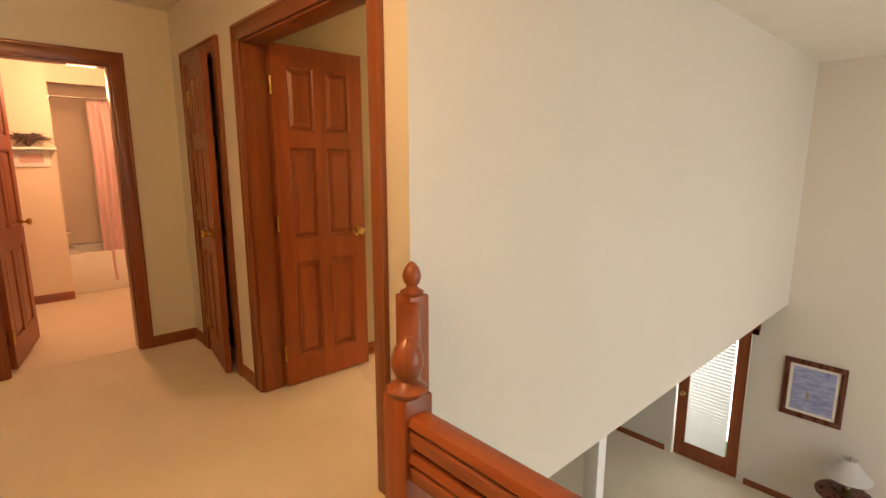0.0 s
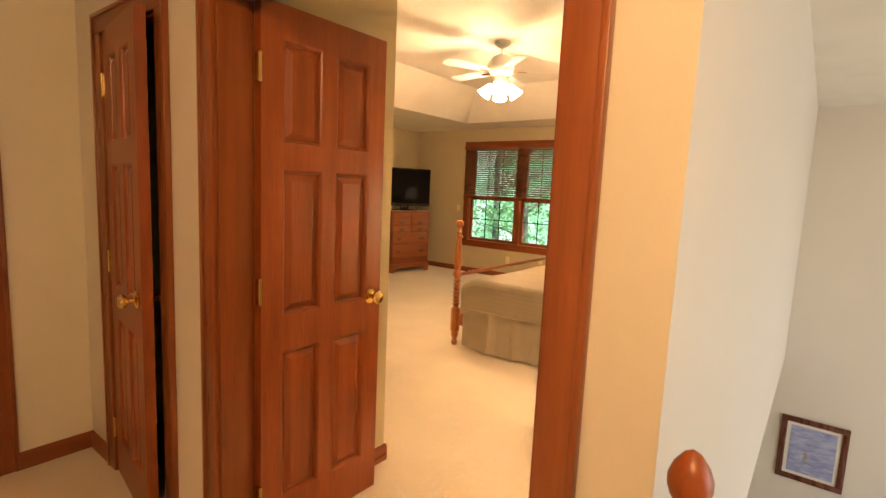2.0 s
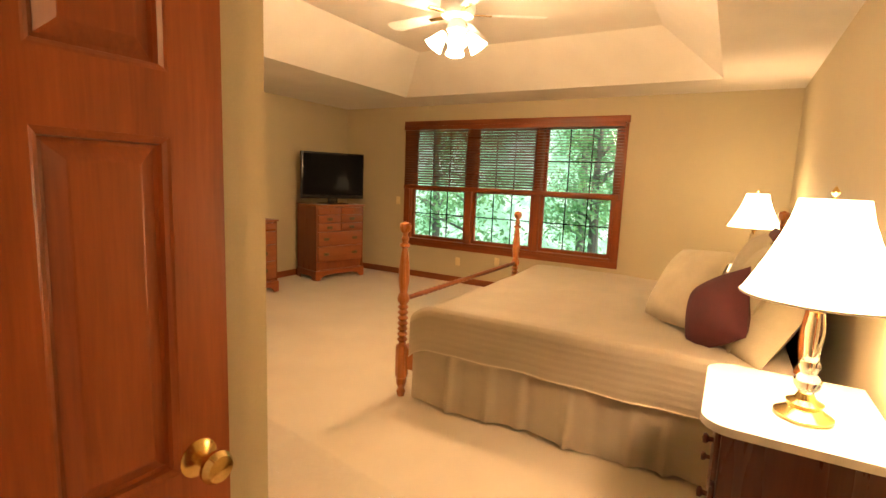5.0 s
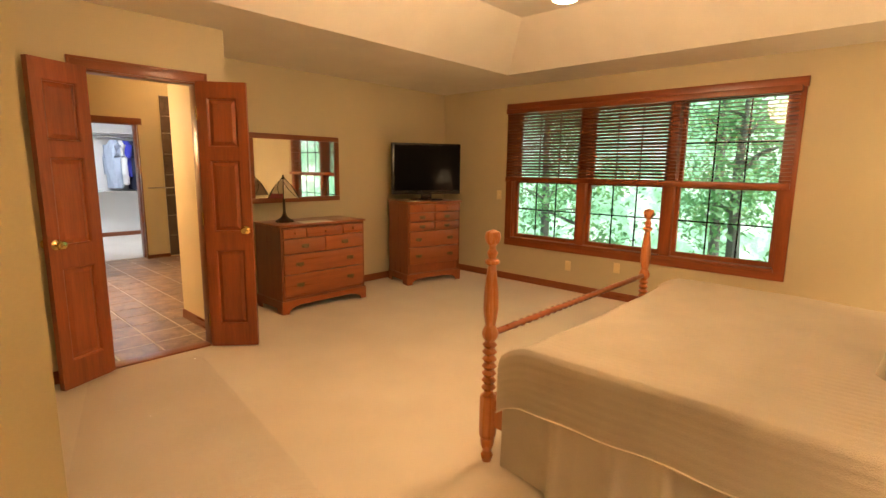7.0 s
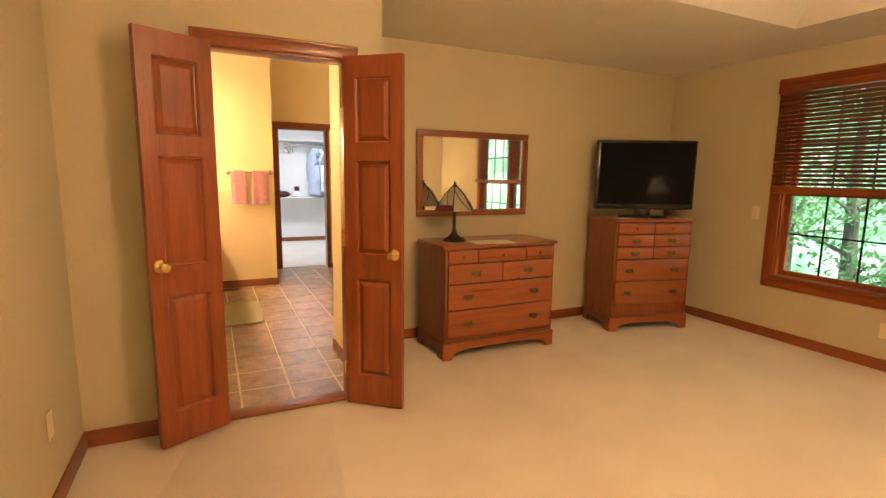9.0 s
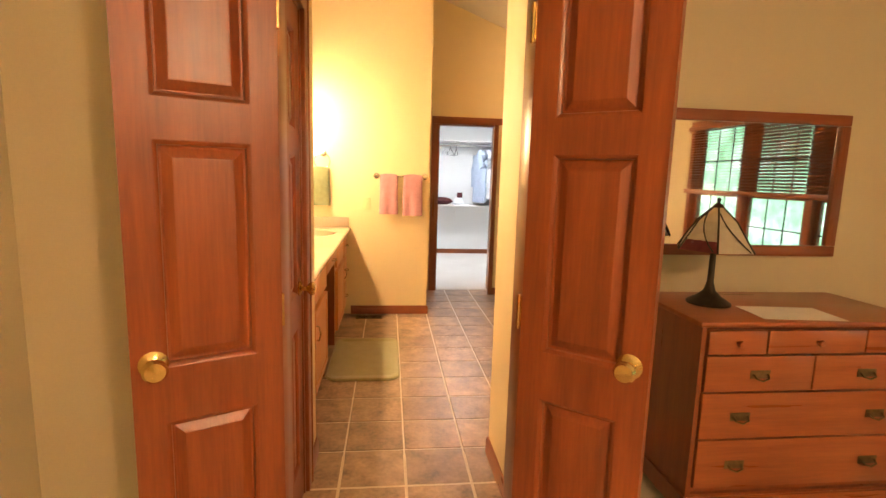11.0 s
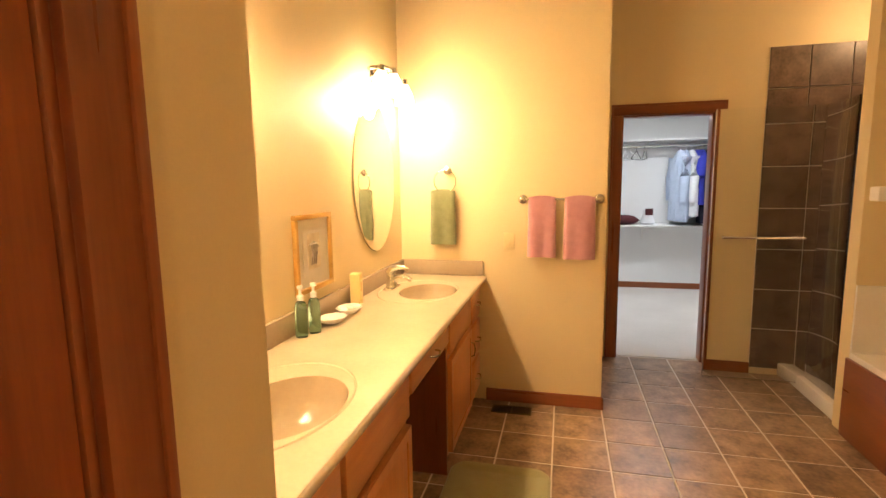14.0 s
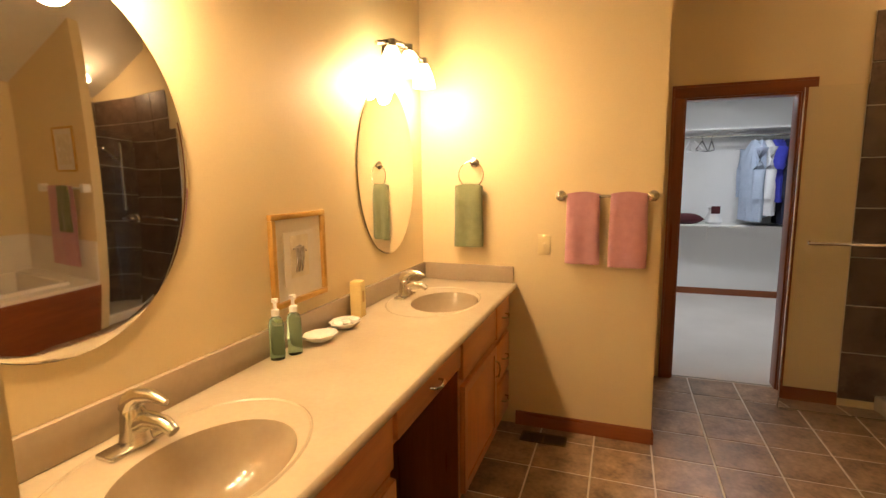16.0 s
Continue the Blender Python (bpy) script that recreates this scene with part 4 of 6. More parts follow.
# stained-glass lamp and papers on the dresser
tl = thing("stained_glass_lamp", pose(4.86, 7.27, 0.879), "unlit bronze lamp with a leaded art-glass shade on the dresser", "lamp")
part("base", lathe([(0.0, 0), (0.09, 0), (0.092, 0.008), (0.075, 0.02), (0.05, 0.035), (0.025, 0.06), (0.014, 0.10), (0.012, 0.28), (0.018, 0.3), (0.010, 0.33), (0.0, 0.33)], 24), "bronze", tl)
N = 6
for k in range(N):
    a0, a1 = 2 * math.pi * k / N, 2 * math.pi * (k + 1) / N
    levels = [(0.022, 0.43), (0.085, 0.37), (0.135, 0.29), (0.165, 0.245)]
    for i, ((r0, z0), (r1, z1)) in enumerate(zip(levels, levels[1:])):
        bm = bmesh.new()
        q = [bm.verts.new((r * math.cos(a), r * math.sin(a), z)) for r, a, z in ((r0, a0, z0), (r0, a1, z0), (r1, a1, z1), (r1, a0, z1))]
        bm.faces.new(q)
        bmesh.ops.solidify(bm, geom=bm.faces[:], thickness=0.003)
        part("glass_piece", bm, "art_red" if (i == 2 and k % 3 == 0) else "art_glass", tl, "rose art glass" if (i == 2 and k % 3 == 0) else "mottled art glass")
    part("lead_came", tube([(r * math.cos(a0) * 1.01, r * math.sin(a0) * 1.01, z) for r, z in levels], 0.004, 6), "bronze", tl)
    # curved came across the facet
    part("lead_came", tube([((0.05 + 0.11 * s) * math.cos(a0 + (a1 - a0) * (0.1 + 0.8 * s)) * 1.0, (0.05 + 0.11 * s) * math.sin(a0 + (a1 - a0) * (0.1 + 0.8 * s)), 0.405 - 0.155 * s) for s in arc(0, 1, 6)], 0.003, 5), "bronze", tl)
part("cap", lathe([(0.026, 0.428), (0.02, 0.44), (0.006, 0.45), (0.010, 0.465), (0.0, 0.475)], 12), "bronze", tl)
solo("paper_sheet", box(-0.17, 0.17, -0.10, 0.10, 0, 0.0015), "paper", pose(5.11, 7.10, 0.880, 0, 0, -6), "white paper runner lying on the dresser", "paper")
solo("paper_sheet", box(-0.07, 0.07, -0.07, 0.07, 0, 0.0015), "paper", pose(6.52, 7.12, 1.031, 0, 0, -12), "white paper lying on the chest of drawers", "paper")
solo("paper_sheet", box(-0.06, 0.06, -0.07, 0.07, 0, 0.0015), "paper", pose(7.06, 7.0, 1.031, 0, 0, -15), "white paper lying on the chest of drawers", "paper")

# ---- bed ----
X0, X1, YF, YH = 4.12, 6.02, 4.07, 1.96
bed = thing("bed", pose(0, 0, 0), "wide wooden four-poster bed with turned posts", "bed")


def post_profile(h):
    p = [(0.022, 0.0), (0.03, 0.03), (0.02, 0.055), (0.033, 0.09), (0.034, 0.12), (0.024, 0.13)]
    p += [(0.040, 0.135), (0.042, 0.15), (0.042, 0.33), (0.038, 0.345), (0.026, 0.355)]
    z = 0.37
    while z < 0.60:
        p += [(0.022, z), (0.036, z + 0.017), (0.022, z + 0.034)]
        z += 0.036
    p += [(0.036, 0.64), (0.040, 0.66), (0.030, 0.69), (0.024, 0.70), (0.028, 0.72), (0.036, 0.78), (0.034, 0.86), (0.024, 0.95), (0.018, h - 0.17), (0.034, h - 0.16), (0.034, h - 0.145), (0.018, h - 0.135), (0.026, h - 0.11), (0.015, h - 0.09), (0.017, h - 0.075), (0.032, h - 0.06), (0.038, h - 0.035), (0.032, h - 0.012), (0.0, h)]
    return p


for px, py, h in ((X0, YF, 1.158), (X1, YF, 1.158), (X0, YH, 1.30), (X1, YH, 1.30)):
    part("bed_post", lathe(post_profile(h), 20), "post", bed, "honey-brown turned bed post", pose(px, py, 0))
part("foot_rail", box(X0 + 0.03, X1 - 0.03, YF - 0.02, YF + 0.02, 0.19, 0.33, 0.006), "post_y", bed)
for px in (X0, X1):
    part("side_rail", box(px - 0.004 if px < 5 else px - 0.03, px + 0.03 if px < 5 else px + 0.004, YH + 0.03, YF - 0.03, 0.19, 0.33, 0.005), "post", bed)
sp = []
for i in range(61):
    x = X0 + 0.02 + (X1 - X0 - 0.04) * i / 60
    e = min(i, 60 - i)
    sp.append((x, 0.012 + 0.004 * (e < 6) if i % 2 else (0.021 if e > 5 else 0.017)))
bm = lathe([(r, x) for x, r in sp], 12)
part("blanket_bar", bm, "trim_x", bed, "bobbin-turned dark blanket bar", pose(0, YF, 0.655, 0, 90, 0))
bm = bmesh.new()
hb, ht = [], []
for i in range(33):
    s = i / 32
    hb.append(bm.verts.new((X0 + 0.03 + (X1 - X0 - 0.06) * s, YH, 0.3)))
    ht.append(bm.verts.new((X0 + 0.03 + (X1 - X0 - 0.06) * s, YH, 0.84 + 0.20 * math.sin(math.pi * s) ** 1.5)))
for i in range(32):
    bm.faces.new((hb[i], hb[i + 1], ht[i + 1], ht[i]))
bmesh.ops.solidify(bm, geom=bm.faces[:], thickness=0.025)
part("headboard", bm, "trim_x", bed, "dark wooden headboard")
part("mattress", box(X0 + 0.03, X1 - 0.03, YH + 0.05, YF - 0.27, 0.335, 0.60, 0.05), "skirt", bed)
# pleated skirt
bm = bmesh.new()
path = [(X0 - 0.024, YH + 0.06 + (YF - YH - 0.16) * i / 160) for i in range(161)]
lo, hi = [], []
random.seed(8)
ph = [random.uniform(0.8, 1.2) for _ in range(8)]
for i, (x, y) in enumerate(path):
    f = 0.010 * math.sin(i * 0.11) + 0.022 * max(0.0, math.sin(i * 0.31 * ph[i // 21] + 1.0)) ** 4 - 0.012 * max(0.0, math.sin(i * 0.19 + 2.0)) ** 6
    lo.append(bm.verts.new((x - 0.012 - f * 1.6, y, 0.022 + 0.008 * math.sin(i * 0.08))))
    hi.append(bm.verts.new((x - f * 0.25, y, 0.40)))
md = [bm.verts.new(((a.co.x + b.co.x) / 2 + 0.003, a.co.y, 0.18)) for a, b in zip(lo, hi)]
for a, b in ((lo, md), (md, hi)):
    for i in range(160):
        bm.faces.new((a[i], a[i + 1], b[i + 1], b[i]))
bmesh.ops.solidify(bm, geom=bm.faces[:], thickness=0.004)
part("bed_skirt", bm, "skirt", bed, "gathered beige cloth skirt")
bm = bmesh.new()
lo, hi = [], []
for i in range(121):
    x = X0 + 0.06 + (X1 - X0 - 0.12) * i / 120
    f = 0.012 * math.sin(i * 0.4) + 0.006 * math.sin(i * 1.1)
    lo.append(bm.verts.new((x, YF - 0.045 + f, 0.012)))
    hi.append(bm.verts.new((x, YF - 0.12 + f * 0.3, 0.47)))
for i in range(120):
    bm.faces.new((lo[i], lo[i + 1], hi[i + 1], hi[i]))
part("bed_skirt", bm, "skirt", bed)
# quilted spread: top sheet with channels, rounded edges, hanging sides
bm = bmesh.new()
nu, nv = 210, 90
gx0, gx1, gy0, gy1 = X0, X1, YH + 0.035, YF - 0.10
drop, rad = 0.32, 0.07
L = (gx1 - gx0) + 2 * drop
rows_v = []
random.seed(11)
for j in range(nv + 1):
    v = j / nv
    y = gy0 + (gy1 - gy0) * v
    endfall = 0.0
    if v > 0.92:
        endfall = ((v - 0.92) / 0.08) ** 2 * 0.17
    row = []
    for i in range(nu + 1):
        s = -drop + L * i / nu
        top = 0.655 + 0.012 * math.sin(y * 3.1) * math.sin(s * 2.2) + 0.008 * noise.noise((s * 3, y * 3, 0))
        channel = 0.003 * abs(math.sin(s * math.pi / 0.038))
        if s < 0 or s > gx1 - gx0:
            side = -1 if s < 0 else 1
            q = -s if s < 0 else s - (gx1 - gx0)
            ang = min(q / rad, math.pi / 2)
            dx = rad * math.sin(ang) * 0.75
            dz = rad * (1 - math.cos(ang)) + max(0, q - rad * math.pi / 2)
            wave = 0.008 * math.sin(y * 7 + 1.3) * min(1, q / drop) + 0.006 * math.sin(y * 17) * (q / drop)
            x = (gx0 if side < 0 else gx1) + side * (dx * 0.7 + wave + 0.030)
            row.append(bm.verts.new((x + side * channel, y + (0.03 * q if v > 0.97 else 0), top - dz - endfall * 0.4)))
        else:
            row.append(bm.verts.new((gx0 + s, y, top + channel - endfall)))
    rows_v.append(row)
for a, b in zip(rows_v, rows_v[1:]):
    for i in range(nu):
        bm.faces.new((a[i], a[i + 1], b[i + 1], b[i]))
hems = [[row[k].co.copy() for row in rows_v] for k in (0, nu)]
bmesh.ops.solidify(bm, geom=bm.faces[:], thickness=0.006)
spread = thing("bedspread", Matrix(), "taupe channel-quilted bedspread spread over the bed", "bedspread")
part("cover", bm, "spread", spread)
for line in hems:
    part("hem", tube(line, 0.004, 8), "spread", spread, "bound lower edge")


def cushion(name, m, w, h, t, mat, label, flange=0.03):
    bm = bmesh.new()
    n = 22
    for s in (1, -1):
        g = []
        for j in range(n + 1):
            r = []
            for i in range(n + 1):
                u, v = 2 * i / n - 1, 2 * j / n - 1
                uu, vv = min(1, abs(u) * (1 + flange * 2)), min(1, abs(v) * (1 + flange * 2))
                d = ((1 - uu ** 2.4) * (1 - vv ** 2.4)) ** 0.5
                pin = 1 - 0.05 * (u * v) ** 2
                d += 0.05 * noise.noise((u * 2.2 + w * 7, v * 2.2, s + h * 9)) * d
                bow = 1 - 0.045 * (1 - v * v) * (abs(u) ** 3), 1 - 0.045 * (1 - u * u) * (abs(v) ** 3)
                r.append(bm.verts.new((u * w / 2 * bow[0] * pin, s * (t / 2 * d + 0.002), v * h / 2 * bow[1] * pin)))
            g.append(r)
        for a, b in zip(g, g[1:]):
            for i in range(n):
                q = (a[i], a[i + 1], b[i + 1], b[i])
                bm.faces.new(q if s < 0 else q[::-1])
    bmesh.ops.remove_doubles(bm, verts=bm.verts, dist=0.0045)
    return solo(name, bm, mat, m, label, "pillow", "pillows at the head of the bed")


# pillows lean back on the headboard
cushion("pillow", pose(4.58, 2.16, 0.90, 20, 0, 0), 0.78, 0.56, 0.20, "pillow", "sage cloth pillow leaning on the headboard")
cushion("pillow", pose(5.50, 2.16, 0.90, 20, 0, 0), 0.74, 0.54, 0.20, "pillow", "sage cloth pillow leaning on the headboard")
cushion("pillow", pose(4.80, 2.06, 0.95, 10, 0, 0), 0.66, 0.50, 0.10, "plum", "plum pillow behind the sage ones")
cushion("pillow", pose(5.56, 2.06, 0.95, 10, 0, 0), 0.66, 0.50, 0.10, "plum", "plum pillow behind the sage ones")
cushion("pillow", pose(4.40, 2.17, 0.84, 34, 0, 30), 0.66, 0.50, 0.20, "pillow", "sage cloth pillow slumped below the headboard")
cushion("throw_pillow", pose(4.66, 2.49, 0.88, 30, 6, 34), 0.52, 0.50, 0.17, "pillow", "square sage cushion propped in front")
cushion("throw_pillow", pose(4.34, 2.31, 0.83, 26, 30, 46), 0.40, 0.40, 0.20, "plum", "square plum velvet cushion propped on a corner")


# ---- nightstands and lit lamps ----
def nightstand(m, label):
    t = thing("nightstand", m, label, "nightstand", "nightstands beside the bed")
    part("body", box(-0.27, 0.27, -0.20, 0.22, 0.06, 0.72, 0.008), "mahogany", t)
    for z0, z1 in ((0.54, 0.70), (0.34, 0.52), (0.12, 0.32)):
        dr = part("drawer", box(-0.245, 0.245, 0.218, 0.236, z0, z1, 0.006), "mahogany", t)
        part("knob", lathe([(0.0, 0), (0.008, 0), (0.008, 0.012), (0.018, 0.02), (0.016, 0.03), (0.0, 0.034)], 14), "mahogany", dr, "turned knob", pose(-0.13, 0.236, (z0 + z1) / 2, -90, 0, 0))
        part("knob", lathe([(0.0, 0), (0.008, 0), (0.008, 0.012), (0.018, 0.02), (0.016, 0.03), (0.0, 0.034)], 14), "mahogany", dr, "turned knob", pose(0.13, 0.236, (z0 + z1) / 2, -90, 0, 0))
    for sx in (-1, 1):
        for sy in (-0.19, 0.21):
            part("foot", lathe([(0.02, 0.0), (0.03, 0.03), (0.022, 0.06)], 12), "mahogany", t, "", pose(sx * 0.25, sy, 0))
    # marble top with rounded front corners
    bm = bmesh.new()
    pts = [(-0.31, -0.21), (0.31, -0.21)] + [(0.31 - 0.09 + 0.09 * math.cos(a), 0.28 - 0.09 + 0.09 * math.sin(a)) for a in arc(0, math.pi / 2, 8)] + [(-0.31 + 0.09 - 0.09 * math.sin(a), 0.28 - 0.09 + 0.09 * math.cos(a)) for a in arc(0, math.pi / 2, 8)]
    f = bm.faces.new([bm.verts.new((x, y, 0.722)) for x, y in pts])
    ex = bmesh.ops.extrude_face_region(bm, geom=[f])
    bmesh.ops.translate(bm, verts=[v for v in ex["geom"] if isinstance(v, bmesh.types.BMVert)], vec=(0, 0, 0.026))
    bmesh.ops.recalc_face_normals(bm, faces=bm.faces)
    part("marble_top", bm, "marble", t, "white marble top with rounded corners")
    return t


ns = nightstand(pose(3.45, 2.04, 0), "dark wooden nightstand with a white marble top")
copy_thing(ns, pose(6.62, 2.04, 0))
STEM = [(0.0, 0), (0.075, 0), (0.078, 0.012), (0.06, 0.022), (0.045, 0.035), (0.05, 0.05), (0.03, 0.06), (0.02, 0.08), (0.034, 0.1), (0.038, 0.12), (0.02, 0.14), (0.026, 0.16), (0.02, 0.18), (0.024, 0.28), (0.018, 0.33), (0.012, 0.35), (0.012, 0.40), (0.0, 0.40)]
for lx, ly in ((3.36, 2.05), (6.6, 2.12)):
    lm = table_lamp("bedside_lamp", pose(lx, ly, 0.749), "brass", "shade", "lit brass and crystal bedside lamp with a cream shade", 0.085, 0.205, 0.375, 0.29, STEM[:8] + [(0.0, 0.081)])
    part("crystal_stem", lathe([(0.0, 0.082), (0.02, 0.082), (0.034, 0.1), (0.038, 0.12), (0.02, 0.14), (0.03, 0.165), (0.02, 0.19), (0.027, 0.27), (0.02, 0.33), (0.0, 0.33)], 12), "crystal", lm, "cut crystal stem").visible_shadow = False
    part("socket", lathe([(0.0, 0.33), (0.014, 0.33), (0.016, 0.36), (0.014, 0.41), (0.0, 0.41)], 12), "brass", lm)

# ---- ceiling fan ----
fan = thing("ceiling_fan", pose(FAN[0], FAN[1], 0, 0, 0, 12), "white five-blade ceiling fan with four lit glass shades", "ceiling fan")
part("canopy", lathe([(0.0, TZ), (0.075, TZ), (0.07, TZ - 0.03), (0.03, TZ - 0.06), (0.0, TZ - 0.06)][::-1], 24), "white", fan)
part("downrod", lathe([(0.012, 2.700), (0.012, TZ - 0.05)], 12), "white", fan)
part("motor", lathe([(0.0, 2.530), (0.06, 2.530), (0.11, 2.550), (0.125, 2.590), (0.12, 2.650), (0.08, 2.700), (0.03, 2.720), (0.0, 2.720)], 28), "white", fan)
for k in range(5):
    a = k * 72
    bm = bmesh.new()
    q = [(0.2, -0.05), (0.3, -0.058), (0.56, -0.07), (0.61, -0.05), (0.625, 0.0), (0.61, 0.05), (0.56, 0.07), (0.3, 0.058), (0.2, 0.05)]
    bm.faces.new([bm.verts.new((x, y, 0)) for x, y in q])
    bmesh.ops.solidify(bm, geom=bm.faces[:], thickness=0.006)
    bl = part("blade", bm, "white", fan, "", pose(0, 0, 2.565, 0, 0, a) @ pose(0, 0, 0, 11, 0, 0))
    part("blade_iron", boxes([(0.09, 0.24, -0.018, 0.018, -0.008, -0.001)], 0.002), "brass", bl)
part("light_kit", lathe([(0.0, 2.420), (0.05, 2.430), (0.07, 2.460), (0.06, 2.510), (0.04, 2.530), (0.0, 2.530)], 20), "white", fan)
BELL = [(0.022, 0.0), (0.03, -0.02), (0.045, -0.06), (0.058, -0.10), (0.07, -0.125), (0.066, -0.125), (0.054, -0.10), (0.04, -0.06), (0.02, -0.02)]
for k in range(4):
    a = k * 90 + 20
    r = radians(a)
    part("glass_shade", lathe(BELL, 18), "bulb", fan, "lit frosted tulip shade", pose(0.085 * math.cos(r), 0.085 * math.sin(r), 2.440, 0, 0, a) @ pose(0, 0, 0, 0, -38, 0))
part("pull_chain", tube([(0.0, 0.0, 2.420), (0.0, 0.0, 2.330)], 0.0025, 6), "brass", fan)
part("pull_fob", lathe([(0.0, 2.270), (0.008, 2.280), (0.006, 2.300), (0.0, 2.340)], 8), "white", fan)

# clear film laid over the carpet where people walk
bm = bmesh.new()
random.seed(3)
nx, nyy = 90, 150
g = []
for j in range(nyy + 1):
    v = j / nyy
    r = []
    for i in range(nx + 1):
        u = i / nx - 0.5
        x = 2.0 + 1.35 * v ** 0.9 + u * 0.66 + 0.62 * (u + 0.5) * (1 - v)
        y = 2.0 + 4.58 * v - u * 0.25
        wr = max(0.0, noise.noise((x * 7, y * 7, 1))) ** 2 * 0.045 + max(0.0, noise.noise((x * 19 + y * 9, y * 17 - x * 9, 4))) ** 2 * 0.03
        r.append(bm.verts.new((x, y, 0.004 + wr)))
    g.append(r)
for a, b in zip(g, g[1:]):
    for i in range(nx):
        bm.faces.new((a[i], a[i + 1], b[i + 1], b[i]))
fl = solo("plastic_film", bm, "film", Matrix(), "wrinkled clear protective film lying on the carpet", "floor film")
fl.visible_shadow = False

# ---- bathroom: structure ----
BZ, VX, TY, QY = 3.5, 2.46, 10.21, 11.26
slab("floor_bathroom_bed", 2.46, 6.5, DY + 0.11, QY + 0.06, -0.2, -0.0025, "grout", "grey grout bed of the tiled bathroom floor", "floor")
bm = bmesh.new()
ends = [[bm.verts.new((x, y, z)) for x, z in ((2.3, BZ), (3.83, BZ), (6.6, 2.475), (6.6, 2.575), (3.83, BZ + 0.1), (2.3, BZ + 0.1))] for y in (DY, QY + 0.06)]
for i in range(6):
    bm.faces.new((ends[0][i], ends[0][(i + 1) % 6], ends[1][(i + 1) % 6], ends[1][i]))
bm.faces.new(ends[0][::-1])
bm.faces.new(ends[1])
bmesh.ops.recalc_face_normals(bm, faces=bm.faces)
solo("ceiling_bathroom", bm, "ceiling", Matrix(), "white textured vaulted bathroom ceiling", "ceiling", kind="structure")
wall("wall_bath_entry", "y", DY + 0.11, DY + 0.12, 2.36, 4.01, 0, BZ, "wall_bath", [(3.12, 3.845, 0, 2.04)], "yellow painted wall at the bathroom doors")
wall("wall_bath_linen", "x", 3.08, 2.98, DY + 0.12, 7.64, 0, BZ, "wall_bath", [(6.80, 7.33, 0, 2.04)], "yellow painted wall with a linen closet door")
wall("wall_bath_linen_end", "y", 7.54, 7.64, 2.46, 2.98, 0, BZ, "wall_bath", (), "yellow painted wall at the vanity's end")
wall("wall_bath_vanity", "x", VX, VX - 0.1, 7.54, TY, 0, BZ, "wall_bath", (), "yellow painted wall behind the vanity")
wall("wall_bath_towel", "y", TY, QY, 2.36, 3.83, 0, BZ, "wall_bath", (), "yellow painted wall with towels")
wall("wall_bath_north", "y", QY, QY + 0.12, 3.83, 6.5, 0, BZ, "wall_bath", [(4.01, 4.705, 0, 2.04)], "yellow painted wall with the closet doorway")
wall("wall_bath_right", "x", 3.96, 4.009, DY + 0.12, 7.60, 0, BZ, "wall_bath", (), "yellow painted wall beside the bathroom doors")
wall("wall_bath_right_turn", "y", 7.652, 7.66, 4.009, 6.5, 0, BZ, "wall_bath", (), "yellow painted wall behind the nook")
wall("wall_bath_east", "x", 6.4, 6.5, 7.66, QY, 0, BZ, "wall_bath", (), "yellow painted bathroom wall")
wall("wall_bath_partition", "y", 10.18, 10.29, 5.20, 6.4, 0, BZ, "wall_bath", (), "yellow painted partition beside the shower")
skirting(3.08, 7.41, 3.08, 7.64, 1, 0)
skirting(3.96, DY + 0.14, 3.96, 7.60, -1, 0)
skirting(3.06, TY, 3.83, TY, 0, -1)
skirting(3.83, TY - 0.014, 3.83, QY, 1, 0)
skirting(4.78, QY, 5.05, QY, 0, -1)
d6 = door_frame("door_6", "x", 3.08, 2.98, 6.80, 7.33, 2.04, "closed panelled wooden linen closet door", sides=(True, False))
leaf(d6, 0.49, 2, pose(3.055, 6.82, 0.012, 0, 0, 90), (-1,), 0.44)
d7 = door_frame("door_7", "y", QY, QY + 0.12, 4.01, 4.705, 2.04, "stained wooden doorway of the walk-in closet")
wall_plate(3.96, 6.935, 1.06, -90, "double")
wall_plate(3.96, 7.075, 1.07, -90, "switch")
wall_plate(3.215, TY, 1.12, 0, "switch")

# ---- vanity ----
V0, V1, VF = 7.66, 10.2, 3.02
van = thing("vanity_cabinet", Matrix(), "long honey wood vanity cabinet with raised-panel doors", "cabinet")
for b in [(VX + 0.005, VF - 0.02, V0, 8.60, 0.10, 0.72), (VX + 0.005, VF - 0.02, 9.26, V1, 0.10, 0.72), (VX + 0.005, VF - 0.07, V0, 8.60, 0, 0.10), (VX + 0.005, VF - 0.07, 9.26, V1, 0, 0.10), (VX + 0.005, VF - 0.02, 8.60, 9.26, 0.70, 0.84), (VF - 0.04, VF - 0.02, V0, 8.60, 0.72, 0.85), (VF - 0.04, VF - 0.02, 9.26, V1, 0.72, 0.85)]:
    part("carcass" if b[4] > 0 else "toe_kick", box(*b), "vanity_z", van)
# shade inside the knee space is put in as darker trim wood
part("knee_panel", box(VX + 0.005, VX + 0.02, 8.602, 9.258, 0.0, 0.70), "trim_z", van, "knee space back in darker wood for its shade")
# thin sheets added only to make the knee space sides look shaded
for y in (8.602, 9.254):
    part("knee_side", box(VX + 0.021, VF - 0.022, y, y + 0.004, 0.0, 0.699), "trim_z", van, "thin sheet in darker wood for shade on the knee space side")


